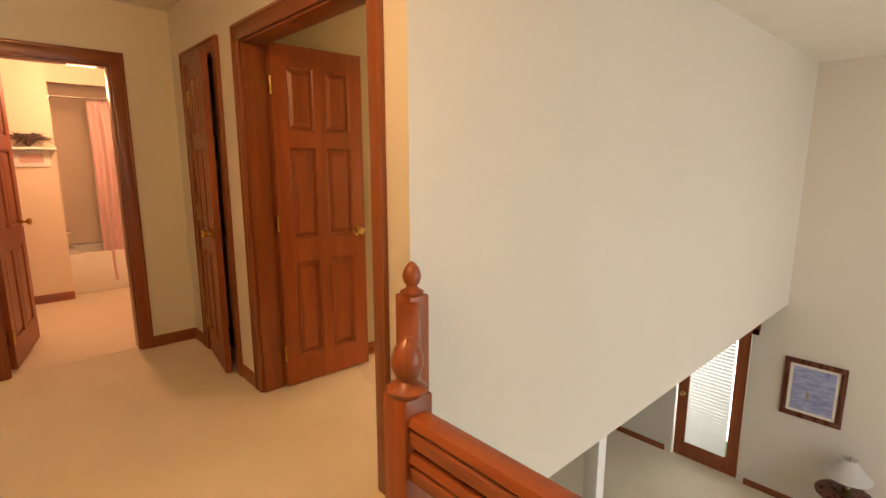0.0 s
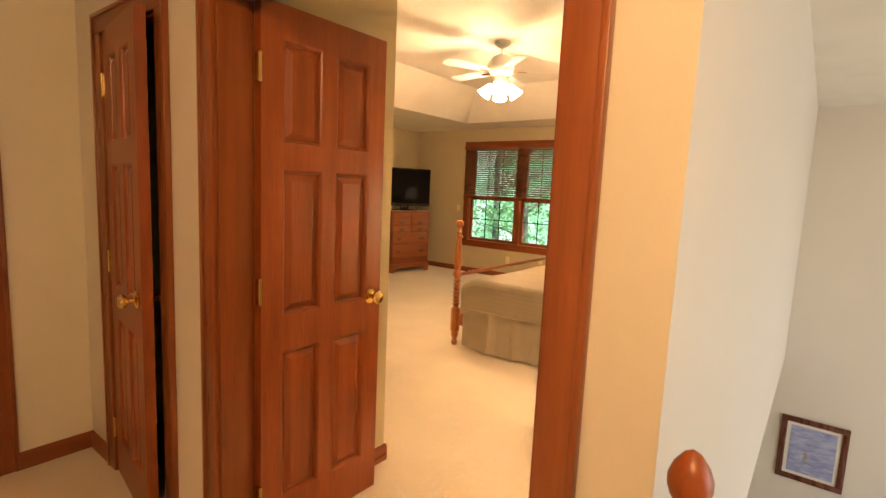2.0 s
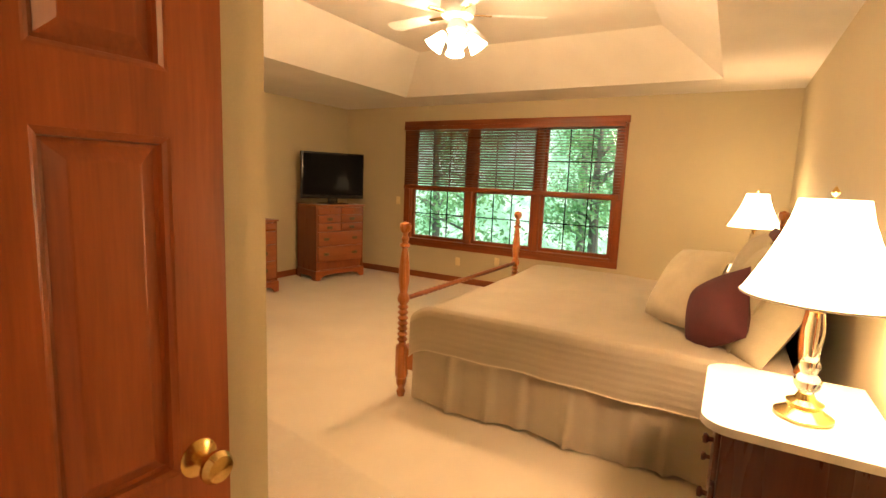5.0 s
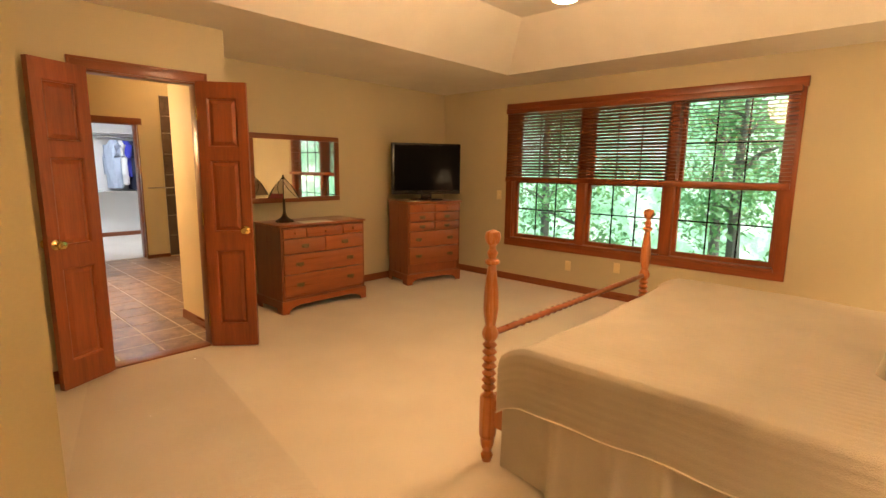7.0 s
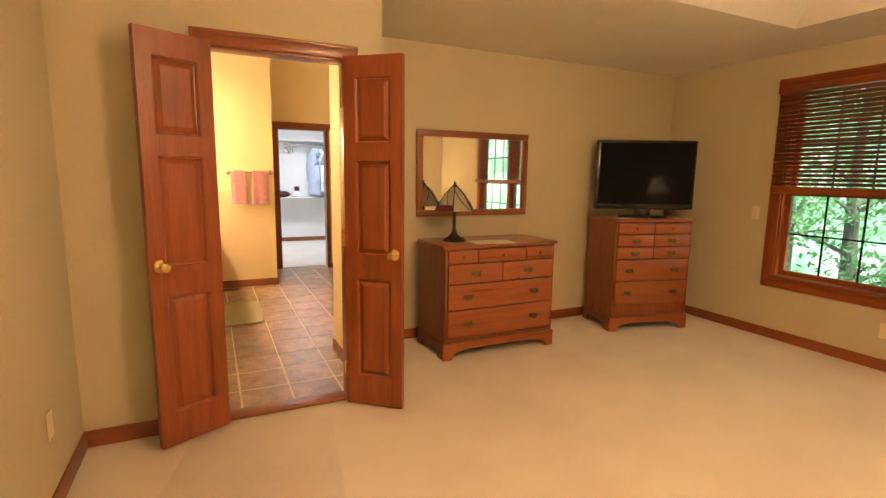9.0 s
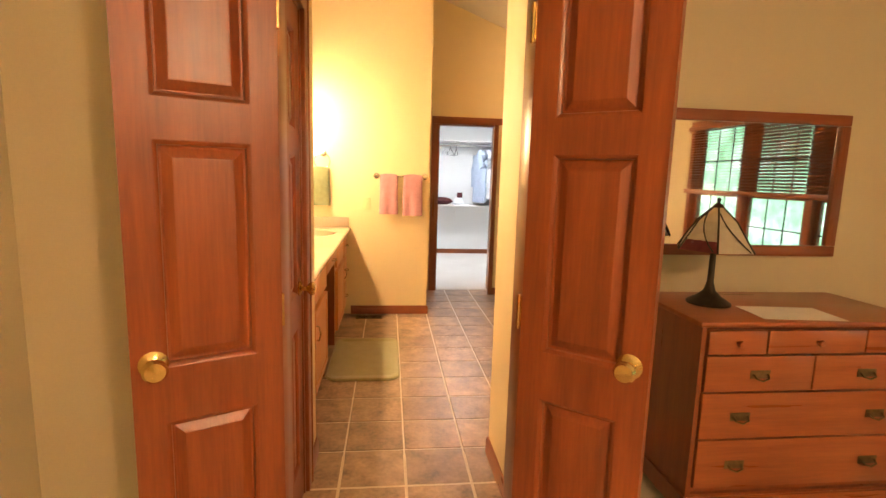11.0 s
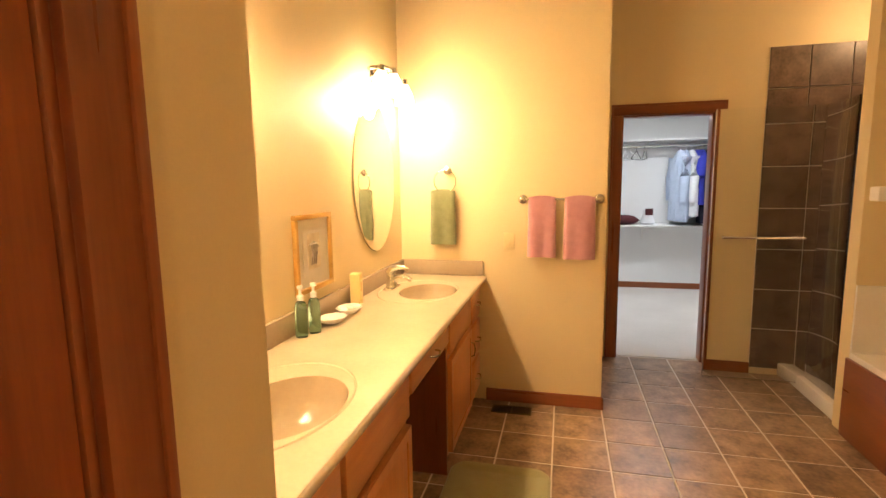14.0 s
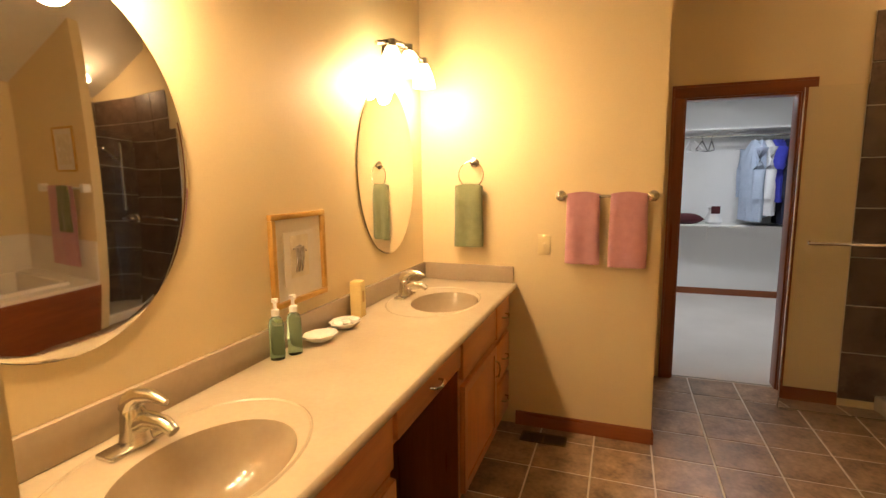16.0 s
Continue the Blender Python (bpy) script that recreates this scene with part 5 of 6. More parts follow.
def front(nm, y0, y1, z0, z1, panel, pull):
    ob = part(nm, box(VF - 0.019, VF, y0 + 0.011, y1 - 0.011, z0 + 0.010, z1 - 0.010, 0.004), "vanity_y" if nm == "drawer_front" else "vanity_z", van)
    if panel:
        bm = bmesh.new()
        st = 0.055
        for b in ((VF, VF + 0.006, y0 + 0.013, y0 + st, z0 + 0.012, z1 - 0.012), (VF, VF + 0.006, y1 - st, y1 - 0.013, z0 + 0.012, z1 - 0.012), (VF, VF + 0.006, y0 + st, y1 - st, z0 + 0.012, z0 + st), (VF, VF + 0.006, y0 + st, y1 - st, z1 - st, z1 - 0.012)):
            add_box(bm, *b)
        part("door_rim", bm, "vanity_z", ob)
        a = frustum(y0 + st + 0.003, y1 - st - 0.003, z0 + st + 0.003, z1 - st - 0.003, 0.0, 0.006, 0.028)
        pm = Matrix(((0, 1, 0, VF + 0.0005), (1, 0, 0, 0), (0, 0, 1, 0), (0, 0, 0, 1)))
        bmesh.ops.transform(a, matrix=pm, verts=a.verts)
        bmesh.ops.recalc_face_normals(a, faces=a.faces)
        part("raised_panel", a, "vanity_z", ob)
    if pull == "h":
        yc, zc = (y0 + y1) / 2, (z0 + z1) / 2
        part("pull", tube([(VF, yc - 0.045, zc), (VF + 0.022, yc - 0.04, zc), (VF + 0.03, yc, zc - 0.006), (VF + 0.022, yc + 0.04, zc), (VF, yc + 0.045, zc)], 0.005, 8), "nickel", ob, "bowed nickel pull")
    if pull in ("l", "r"):
        yc = y0 + 0.035 if pull == "l" else y1 - 0.035
        zc = z1 - 0.14
        part("pull", tube([(VF, yc, zc - 0.045), (VF + 0.022, yc, zc - 0.04), (VF + 0.03, yc, zc), (VF + 0.022, yc, zc + 0.04), (VF, yc, zc + 0.045)], 0.005, 8), "nickel", ob, "bowed nickel pull")


for y0, y1 in ((7.66, 8.02),):
    for z0, z1 in ((0.11, 0.36), (0.37, 0.61), (0.62, 0.84)):
        front("drawer_front", y0, y1, z0, z1, False, "h")
front("drawer_front", 8.03, 8.60, 0.64, 0.84, False, "")
front("cabinet_door", 8.03, 8.60, 0.11, 0.63, True, "l")
front("drawer_front", 8.61, 9.25, 0.71, 0.84, False, "h")
front("drawer_front", 9.26, 9.86, 0.64, 0.84, False, "")
front("cabinet_door", 9.26, 9.86, 0.11, 0.63, True, "r")
for z0, z1 in ((0.11, 0.36), (0.37, 0.61), (0.62, 0.84)):
    front("drawer_front", 9.87, 10.19, z0, z1, False, "h")

# countertop: one sheet pierced by two oval basins
top = thing("countertop", Matrix(), "beige cultured marble vanity top with two oval basins", "countertop")
BOWLS = ((2.80, 8.13), (2.80, 9.66))
RA, RB = 0.165, 0.215


def ring(bm, cx, cy, ra, rb, z, n=48):
    return [bm.verts.new((cx + ra * math.cos(2 * math.pi * i / n), cy + rb * math.sin(2 * math.pi * i / n), z)) for i in range(n)]


bm = bmesh.new()
CT = 0.885
for (cx, cy), (ya, yb) in zip(BOWLS, ((V0 - 0.015, 8.85), (8.85, V1 + 0.005))):
    n = 48
    x0, x1 = VX + 0.002, 3.05
    turns = sorted([2 * math.pi * i / n for i in range(n)] + [math.atan2(y - cy, x - cx) % (2 * math.pi) for x in (x0, x1) for y in (ya, yb)])
    rim, sq = [], []
    for a in turns:
        c, s = math.cos(a), math.sin(a)
        k = min(((x1 - cx) / c) if c > 1e-6 else ((x0 - cx) / c) if c < -1e-6 else 1e9, ((yb - cy) / s) if s > 1e-6 else ((ya - cy) / s) if s < -1e-6 else 1e9)
        o = 1 / math.hypot(c / RA, s / RB)
        rim.append(bm.verts.new((cx + o * c, cy + o * s, CT)))
        sq.append(bm.verts.new((cx + k * c, cy + k * s, CT)))
    n = len(turns)
    for i in range(n):
        bm.faces.new((rim[i], sq[i], sq[(i + 1) % n], rim[(i + 1) % n]))
bmesh.ops.recalc_face_normals(bm, faces=bm.faces)
for f in bm.faces:
    if f.normal.z < 0:
        f.normal_flip()
part("deck", bm, "counter", top)
part("front_edge", tube([(3.044, V0 - 0.015, CT - 0.018), (3.044, V1 + 0.005, CT - 0.018)], 0.0175, 14), "counter", top)
for (cx, cy) in BOWLS:
    bm = bmesh.new()
    rs = [ring(bm, cx, cy, RA * k, RB * k, CT + dz) for k, dz in ((1.0, 0.0), (0.985, -0.006), (0.95, -0.03), (0.86, -0.075), (0.68, -0.115), (0.4, -0.138), (0.12, -0.145))]
    for a, b in zip(rs, rs[1:]):
        for i in range(48):
            bm.faces.new((a[i], b[i], b[(i + 1) % 48], a[(i + 1) % 48]))
    bm.faces.new(rs[-1])
    bw = part("basin", bm, "bowl", top, "glossy tan oval basin")
    part("drain", lathe([(0.0, CT - 0.140), (0.022, CT - 0.140), (0.024, CT - 0.1435)][::-1], 16, None, cx, cy), "chrome", bw)
    bm = bmesh.new()
    rs = [ring(bm, cx - 0.055, cy, RA + 0.022 + e, RB + 0.062 + e, CT + dz) for e, dz in ((0.036, 0.0005), (0.041, 0.004), (0.046, 0.0005))]
    for a, b in zip(rs, rs[1:]):
        for i in range(48):
            bm.faces.new((a[i], a[(i + 1) % 48], b[(i + 1) % 48], b[i]))
    part("rim_bead", bm, "counter", top)
part("backsplash", box(VX + 0.001, VX + 0.02, V0 - 0.015, V1 + 0.008, CT + 0.001, CT + 0.10, 0.004), "splash", top, "grey-brown backsplash")
part("side_splash", box(VX + 0.021, 3.04, V1 - 0.013, V1 + 0.008, CT + 0.001, CT + 0.10, 0.004), "splash", top, "grey-brown side splash")


def faucet(x, y):
    t = thing("faucet", pose(x, y, CT), "brushed nickel single-lever basin faucet", "faucet", "faucets on the vanity")
    part("base_plate", box(-0.030, 0.030, -0.080, 0.080, 0.0, 0.014, 0.006), "nickel", t)
    part("body", lathe([(0.0, 0.012), (0.036, 0.012), (0.031, 0.035), (0.028, 0.075), (0.026, 0.088), (0.018, 0.10), (0.0, 0.105)], 20), "nickel", t)
    part("spout", tube([(0.0, 0, 0.045), (0.05, 0, 0.072), (0.10, 0, 0.070), (0.125, 0, 0.054)], [0.024, 0.021, 0.017, 0.014], 14), "nickel", t)
    part("lever", tube([(-0.008, 0, 0.092), (0.006, 0, 0.118), (0.03, 0, 0.130), (0.07, 0, 0.132), (0.11, 0, 0.122)], [0.026, 0.024, 0.019, 0.014, 0.008], 14), "nickel", t)


faucet(2.565, 8.14)
faucet(2.565, 9.69)


def oval_mirror(y, z, a, b):
    t = thing("oval_mirror", pose(VX, y, z), "oval frameless wall mirror above the wooden vanity", "mirror", "oval mirrors")
    n = 64
    bm = bmesh.new()
    rs = [[bm.verts.new((x, (a - e) * math.cos(2 * math.pi * i / n), (b - e) * math.sin(2 * math.pi * i / n))) for i in range(n)] for x, e in ((0.004, 0.0), (0.008, 0.0), (0.010, 0.018))]
    for p, q in zip(rs, rs[1:]):
        for i in range(n):
            bm.faces.new((p[i], p[(i + 1) % n], q[(i + 1) % n], q[i]))
    bm.faces.new(rs[2])
    part("mirror_glass", bm, "mirror", t)
    bm = bmesh.new()
    bm.faces.new([bm.verts.new((0.003, (a + 0.002) * math.cos(2 * math.pi * i / n), (b + 0.002) * math.sin(2 * math.pi * i / n))) for i in range(n)])
    bmesh.ops.solidify(bm, geom=bm.faces[:], thickness=0.002)
    part("backing", bm, "black", t, "dark backing edge")


oval_mirror(9.735, 1.55, 0.325, 0.44)
oval_mirror(8.09, 1.55, 0.355, 0.44)
for vy in (8.02, 9.76):
    t = thing("vanity_light", pose(VX, vy, 2.12), "brushed nickel three-globe vanity light on an arched bar", "wall light", "lights above the mirrors")
    part("wall_plate", lathe([(0.0, 0), (0.055, 0), (0.05, 0.015), (0.0, 0.02)], 20), "nickel", t, "", pose(0.002, 0, 0.02, 0, 90, 0))
    part("arched_bar", tube([(0.085 + 0.03 * math.cos(s * 1.4), 0.29 * s, 0.05 - 0.05 * s * s) for s in arc(-1, 1, 16)], 0.010, 10), "nickel", t)
    part("arm", tube([(0.015, 0, 0.02), (0.07, 0, 0.045), (0.115, 0, 0.05)], 0.008, 8), "nickel", t)
    for dy in (-0.2, 0.0, 0.2):
        z = 0.05 - 0.05 * (dy / 0.29) ** 2
        s = part("globe", lathe([(0.02, 0), (0.026, -0.01), (0.045, -0.05), (0.058, -0.10), (0.06, -0.125), (0.056, -0.125), (0.04, -0.05), (0.018, -0.012)], 20), "vbulb", t, "lit frosted glass shade", pose(0.125, dy, z - 0.02))
        part("socket", lathe([(0.0, -0.025), (0.024, -0.025), (0.022, 0.012), (0.0, 0.014)], 14), "nickel", t, "", pose(0.125, dy, z - 0.005))

sk = framed_picture("framed_sketch", pose(VX, 8.93, 1.212, 0, 0, 90), 0.33, 0.345, "gold", "paper", "small gilt-framed sketch hanging above the backsplash", 0.022, 0.05)
random.seed(4)
part("sketch_lines", boxes([(-0.055, 0.055, -0.0145, -0.013, -0.075, 0.085)]), "art_glass", sk)
bm = bmesh.new()
for i in range(3):
    x = -0.02 + i * 0.018
    tube([(x, -0.0155, 0.04), (x + 0.006, -0.0155, 0.0), (x - 0.008, -0.0155, -0.055)], [0.009, 0.006, 0.004], 6, bm)
tube([(-0.04, -0.0155, 0.035), (0.0, -0.0155, 0.045), (0.04, -0.0155, 0.02)], 0.004, 6, bm)
part("sketch_shapes", bm, "ink", sk, "grey abstract sketch shapes")


def soap_bottle(x, y):
    t = thing("soap_bottle", pose(x, y, CT), "clear pump bottle of green liquid soap on the vanity", "bottle", "soap bottles")
    part("bottle", lathe([(0.0, 0.0), (0.024, 0.0), (0.026, 0.008), (0.026, 0.125), (0.02, 0.145), (0.011, 0.152), (0.011, 0.16), (0.0, 0.16)], 18), "green_soap", t)
    part("pump", lathe([(0.0, 0.155), (0.014, 0.155), (0.014, 0.175), (0.006, 0.18), (0.006, 0.20), (0.012, 0.203), (0.012, 0.215), (0.0, 0.216)], 14), "white", t, "white pump cap")
    part("nozzle", tube([(0, 0, 0.21), (0.02, -0.015, 0.208)], 0.004, 8), "white", t)


soap_bottle(2.515, 8.72)
soap_bottle(2.54, 8.785)


def dish(x, y, r, rz, label):
    bm = bmesh.new()
    n = 28
    rs = []
    for k, z in ((0.35, 0.0), (0.5, 0.004), (0.8, 0.014), (1.0, 0.03), (0.97, 0.032), (0.78, 0.018), (0.4, 0.008)):
        rs.append([bm.verts.new((r * k * (1 + 0.05 * math.cos(9 * 2 * math.pi * i / n)) * math.cos(2 * math.pi * i / n) * 1.25, r * k * (1 + 0.05 * math.cos(9 * 2 * math.pi * i / n)) * math.sin(2 * math.pi * i / n), z)) for i in range(n)])
    for a, b in zip(rs, rs[1:]):
        for i in range(n):
            bm.faces.new((a[i], a[(i + 1) % n], b[(i + 1) % n], b[i]))
    bm.faces.new(rs[0][::-1])
    bm.faces.new(rs[-1])
    return solo("soap_dish", bm, "shell", pose(x, y, CT, 0, 0, rz), label, "dish", "soap dishes")


dish(2.55, 8.93, 0.058, 70, "white shell-shaped soap dish")
dish(2.55, 9.11, 0.062, 95, "white shell-shaped dish holding soaps")
for i, (dx, dy) in enumerate(((0.0, 0.0), (0.02, 0.04), (-0.02, -0.03))):
    solo("soap", lathe([(0.0, 0.0), (0.018, 0.003), (0.024, 0.011), (0.018, 0.02), (0.0, 0.023)], 14), "shell", pose(2.55 + dx, 9.11 + dy, CT + 0.014, 12 * i, 0, 30 * i), "small white shell soap in a dish", "soap", "soaps")
ct = thing("lotion_carton", pose(2.515, 9.285, CT, 0, 0, 8), "tall pale yellow carton on the vanity", "carton")
part("carton", box(-0.026, 0.026, -0.03, 0.03, 0, 0.165, 0.002), "soap", ct)
part("print", box(0.0262, 0.0268, -0.012, 0.012, 0.07, 0.12), "gold", ct, "printed bars")


def towel(w, h, t, mat, parent, bands=True, seed=1):
    """A folded towel hanging from local z = 0; its face on -y."""
    bm = bmesh.new()
    nx_, nz = 24, 30
    for s in (1, -1):
        g = []
        for j in range(nz + 1):
            v = j / nz
            r = []
            for i in range(nx_ + 1):
                u = 2 * i / nx_ - 1
                edge = (1 - abs(u) ** 6) ** 0.5
                y = s * (t / 2) * edge + 0.006 * math.sin(u * 5 + seed) * v + 0.004 * math.sin(v * 9 + seed)
                if bands and s < 0 and 0.80 < v < 0.92 and j % 2:
                    y += 0.003
                r.append(bm.verts.new((u * w / 2 * (0.94 + 0.06 * v + 0.01 * math.sin(v * 8 + seed)), y, -h * v + 0.012 * (1 - u * u) * (v < 0.01))))
            g.append(r)
        for a, b in zip(g, g[1:]):
            for i in range(nx_):
                q = (a[i], b[i], b[i + 1], a[i + 1])
                bm.faces.new(q if s < 0 else q[::-1])
    bmesh.ops.remove_doubles(bm, verts=bm.verts, dist=0.0005)
    bmesh.ops.holes_fill(bm, edges=[e for e in bm.edges if e.is_boundary])
    return bm


bar = thing("towel_bar", pose(3.545, TY, 1.40), "brushed nickel towel bar on the yellow wall", "towel bar")
part("bar", tube([(-0.235, -0.05, 0), (0.235, -0.05, 0)], 0.008, 12), "nickel", bar)
for s in (-1, 1):
    part("bracket", lathe([(0.0, 0), (0.03, 0), (0.03, 0.008), (0.014, 0.014), (0.012, 0.045), (0.018, 0.05), (0.018, 0.062), (0.0, 0.066)], 18), "nickel", bar, "", pose(s * 0.24, 0, 0, 90, 0, 0))
solo("hand_towel", towel(0.185, 0.385, 0.034, "pink", None, True, 1), "pink", pose(3.43, TY - 0.052, 1.412), "folded rose terry hand towel hanging on the bar", "towel", "towels on the bar")
solo("hand_towel", towel(0.20, 0.395, 0.034, "pink", None, True, 3), "pink", pose(3.665, TY - 0.052, 1.412), "folded rose terry hand towel hanging on the bar", "towel", "towels on the bar")
tr = thing("towel_ring", pose(2.80, TY, 1.595), "brushed nickel towel ring on the yellow wall", "towel ring")
part("mount", lathe([(0.0, 0), (0.028, 0), (0.028, 0.008), (0.012, 0.014), (0.011, 0.04), (0.016, 0.044), (0.016, 0.054), (0.0, 0.058)], 18), "nickel", tr, "", pose(0, 0, 0, 90, 0, 0))
part("ring", tube([(-0.01 + 0.075 * math.sin(a), -0.045, -0.07 + 0.075 * math.cos(a)) for a in arc(0, 2 * math.pi, 36)], 0.004, 8), "nickel", tr)
solo("green_towel", towel(0.18, 0.36, 0.045, "green", None, True, 2), "green", pose(2.775, TY - 0.047, 1.46), "olive green terry towel hanging in the ring", "towel")
solo("green_towel", towel(0.17, 0.34, 0.045, "green", None, True, 2), "green", pose(2.72, 7.692, 1.20, 0, 0, 180), "olive green terry towel hanging on the end wall", "towel")
ring2 = thing("towel_ring", pose(2.72, 7.64, 1.345, 0, 0, 180), "brushed nickel towel ring on the end wall", "towel ring")
part("mount", lathe([(0.0, 0), (0.028, 0), (0.028, 0.008), (0.012, 0.014), (0.011, 0.04), (0.016, 0.054), (0.0, 0.058)], 18), "nickel", ring2, "", pose(0, 0, 0, 90, 0, 0))
part("ring", tube([(0.075 * math.sin(a), -0.045, -0.07 + 0.075 * math.cos(a)) for a in arc(0, 2 * math.pi, 36)], 0.004, 8), "nickel", ring2)
# mat with rounded corners and a raised border
bm = bmesh.new()
n = 10
pts = []
for cx, cy, a0 in ((0.17, 0.35, 0), (-0.17, 0.35, 90), (-0.17, -0.35, 180), (0.17, -0.35, 270)):
    pts += [(cx, cy, radians(a0 + 90 * i / n)) for i in range(n + 1)]
rs = [[bm.verts.new((cx + r * math.cos(a), cy + r * math.sin(a), z)) for cx, cy, a in pts] for r, z in ((0.085, 0.0), (0.09, 0.008), (0.08, 0.018), (0.04, 0.018), (0.03, 0.012), (0.0, 0.012))]
for a, b in zip(rs, rs[1:]):
    for i in range(len(a)):
        bm.faces.new((a[i], a[(i + 1) % len(a)], b[(i + 1) % len(a)], b[i]))
bm.faces.new(rs[-1])
solo("bath_mat", bm, "mat", pose(3.265, 8.95, 0.001), "moss green bath mat lying on the tiles", "bath mat")
vent = thing("floor_vent", pose(3.25, 10.07, 0.001), "brown slotted floor register by the baseboard", "vent")
part("plate", boxes([(-0.13, 0.13, -0.055, -0.045, 0, 0.005), (-0.13, 0.13, 0.045, 0.055, 0, 0.005), (-0.13, -0.12, -0.045, 0.045, 0, 0.005), (0.12, 0.13, -0.045, 0.045, 0, 0.005), (-0.005, 0.005, -0.045, 0.045, 0, 0.005)]), "old_brass", vent)
# near-black sheet in place of the shaded duct below the slats
part("backing", box(-0.12, 0.12, -0.045, 0.045, 0.0, 0.001), "void", vent)
for i in range(22):
    x = -0.114 + i * 0.0109
    part("slat", box(x - 0.002, x + 0.002, -0.045, 0.045, 0.001, 0.004), "old_brass", vent)

# ---- shower and tub corner ----
cb = thing("shower_tray", Matrix(), "cream shower base with a raised curb", "shower")
part("curb", box(5.22, 5.32, 10.29, QY - 0.001, 0.0, 0.10, 0.012), "tub", cb)
part("pan", box(5.32, 6.39, 10.292, QY - 0.001, 0.0, 0.05), "tub", cb)
gd = thing("shower_door", pose(5.27, 10.84, 0.05, 0, 0, 180), "open frameless glass shower door with a chrome bar", "shower door")
g = part("pane", box(0.0, 0.67, -0.004, 0.004, 0.0, 1.95, 0.0015), "glass", gd)
g.visible_shadow = False
part("bar_handle", tube([(0.08, 0.05, 1.05), (0.60, 0.05, 1.05)], 0.009, 10), "chrome", gd, "chrome bar handle")
for x in (0.10, 0.58):
    part("standoff", tube([(x, 0.0, 1.05), (x, 0.05, 1.05)], 0.012, 10), "chrome", gd)
part("edge_seal", box(0.668, 0.674, -0.006, 0.006, 0.0, 1.95, 0.001), "chrome", gd)
part("bottom_sweep", box(0.0, 0.67, -0.006, 0.006, -0.012, 0.0), "chrome", gd)
fx = thing("shower_screen", pose(5.27, 10.30, 0.10), "fixed frameless glass shower screen", "shower screen")
fxp = part("pane", box(-0.004, 0.004, 0.0, 0.52, 0.0, 1.9, 0.001), "glass", fx)
fxp.visible_shadow = False
sb = thing("shower_set", pose(6.0, QY - 0.016, 1.1), "chrome slide bar and hand shower on the tiled wall", "shower fitting")
part("slide_bar", tube([(0, -0.05, 0), (0, -0.05, 0.75)], 0.01, 10), "chrome", sb)
part("hand_shower", tube([(0, -0.07, 0.55), (0, -0.13, 0.68), (0, -0.17, 0.66)], [0.012, 0.014, 0.04], 12), "chrome", sb)
part("valve", lathe([(0.0, 0), (0.06, 0), (0.055, 0.012), (0.02, 0.02), (0.02, 0.06), (0.0, 0.065)], 18), "chrome", sb, "", pose(0, 0, -0.1, 90, 0, 0))
cn = thing("recessed_light", pose(5.85, 10.75, 2.749, 0, 20.3, 0), "lit recessed ceiling light above the shower", "ceiling light")
part("trim_ring", lathe([(0.06, -0.006), (0.085, -0.006), (0.09, 0.0)], 24), "white", cn)
part("lens", lathe([(0.0, -0.003), (0.06, -0.003)], 24), "can", cn)
dk = thing("soaking_tub", pose(5.8, 9.35, 0), "white tub in a tiled deck with a wooden front", "bathtub")
part("deck", boxes([(-0.6, 0.59, 0.55, 0.825, 0.0, 0.50), (-0.6, 0.59, -0.9, -0.7, 0.0, 0.50), (-0.6, -0.42, -0.7, 0.55, 0.0, 0.50), (0.42, 0.59, -0.7, 0.55, 0.0, 0.50)]), "tub", dk)
part("front_panel", box(-0.62, -0.602, -0.9, 0.825, 0.0, 0.47, 0.003), "trim_y", dk, "stained wooden front")
part("tub_shell", boxes([(-0.42, 0.42, -0.7, 0.55, 0.1, 0.14), (-0.46, -0.40, -0.74, 0.59, 0.14, 0.53), (0.40, 0.46, -0.74, 0.59, 0.14, 0.53), (-0.40, 0.40, -0.74, -0.68, 0.14, 0.53), (-0.40, 0.40, 0.53, 0.59, 0.14, 0.53)], 0.015), "tub", dk)
part("tile_band", boxes([(-0.6, 0.57, 0.81, 0.826, 0.501, 0.90), (0.575, 0.592, -0.9, 0.81, 0.501, 0.90)]), "tub", dk, "white tiled band along the wall")
framed_picture("framed_sketch", pose(5.55, 10.178, 1.80), 0.34, 0.44, "gold", "art_glass", "small gilt-framed sketch above the tub", 0.02, 0.05)
rk = thing("towel_rack", pose(5.60, 10.18, 1.42), "white towel rack with hanging towels above the tub", "towel rack")
part("bar", tube([(-0.34, -0.07, 0), (0.34, -0.07, 0)], 0.012, 10), "white", rk)
for s in (-1, 1):
    part("bracket", box(s * 0.35 - 0.03, s * 0.35 + 0.03, -0.09, -0.001, -0.04, 0.04, 0.008), "white", rk)
solo("bath_towel", towel(0.46, 0.80, 0.03, "pink", None, False, 5), "pink", pose(5.62, 10.11, 1.435), "rose bath towel hanging on the rack", "towel")
solo("green_towel", towel(0.2, 0.45, 0.03, "green", None, False, 6), "green", pose(5.52, 10.065, 1.435), "green towel hanging over the rose one", "towel")

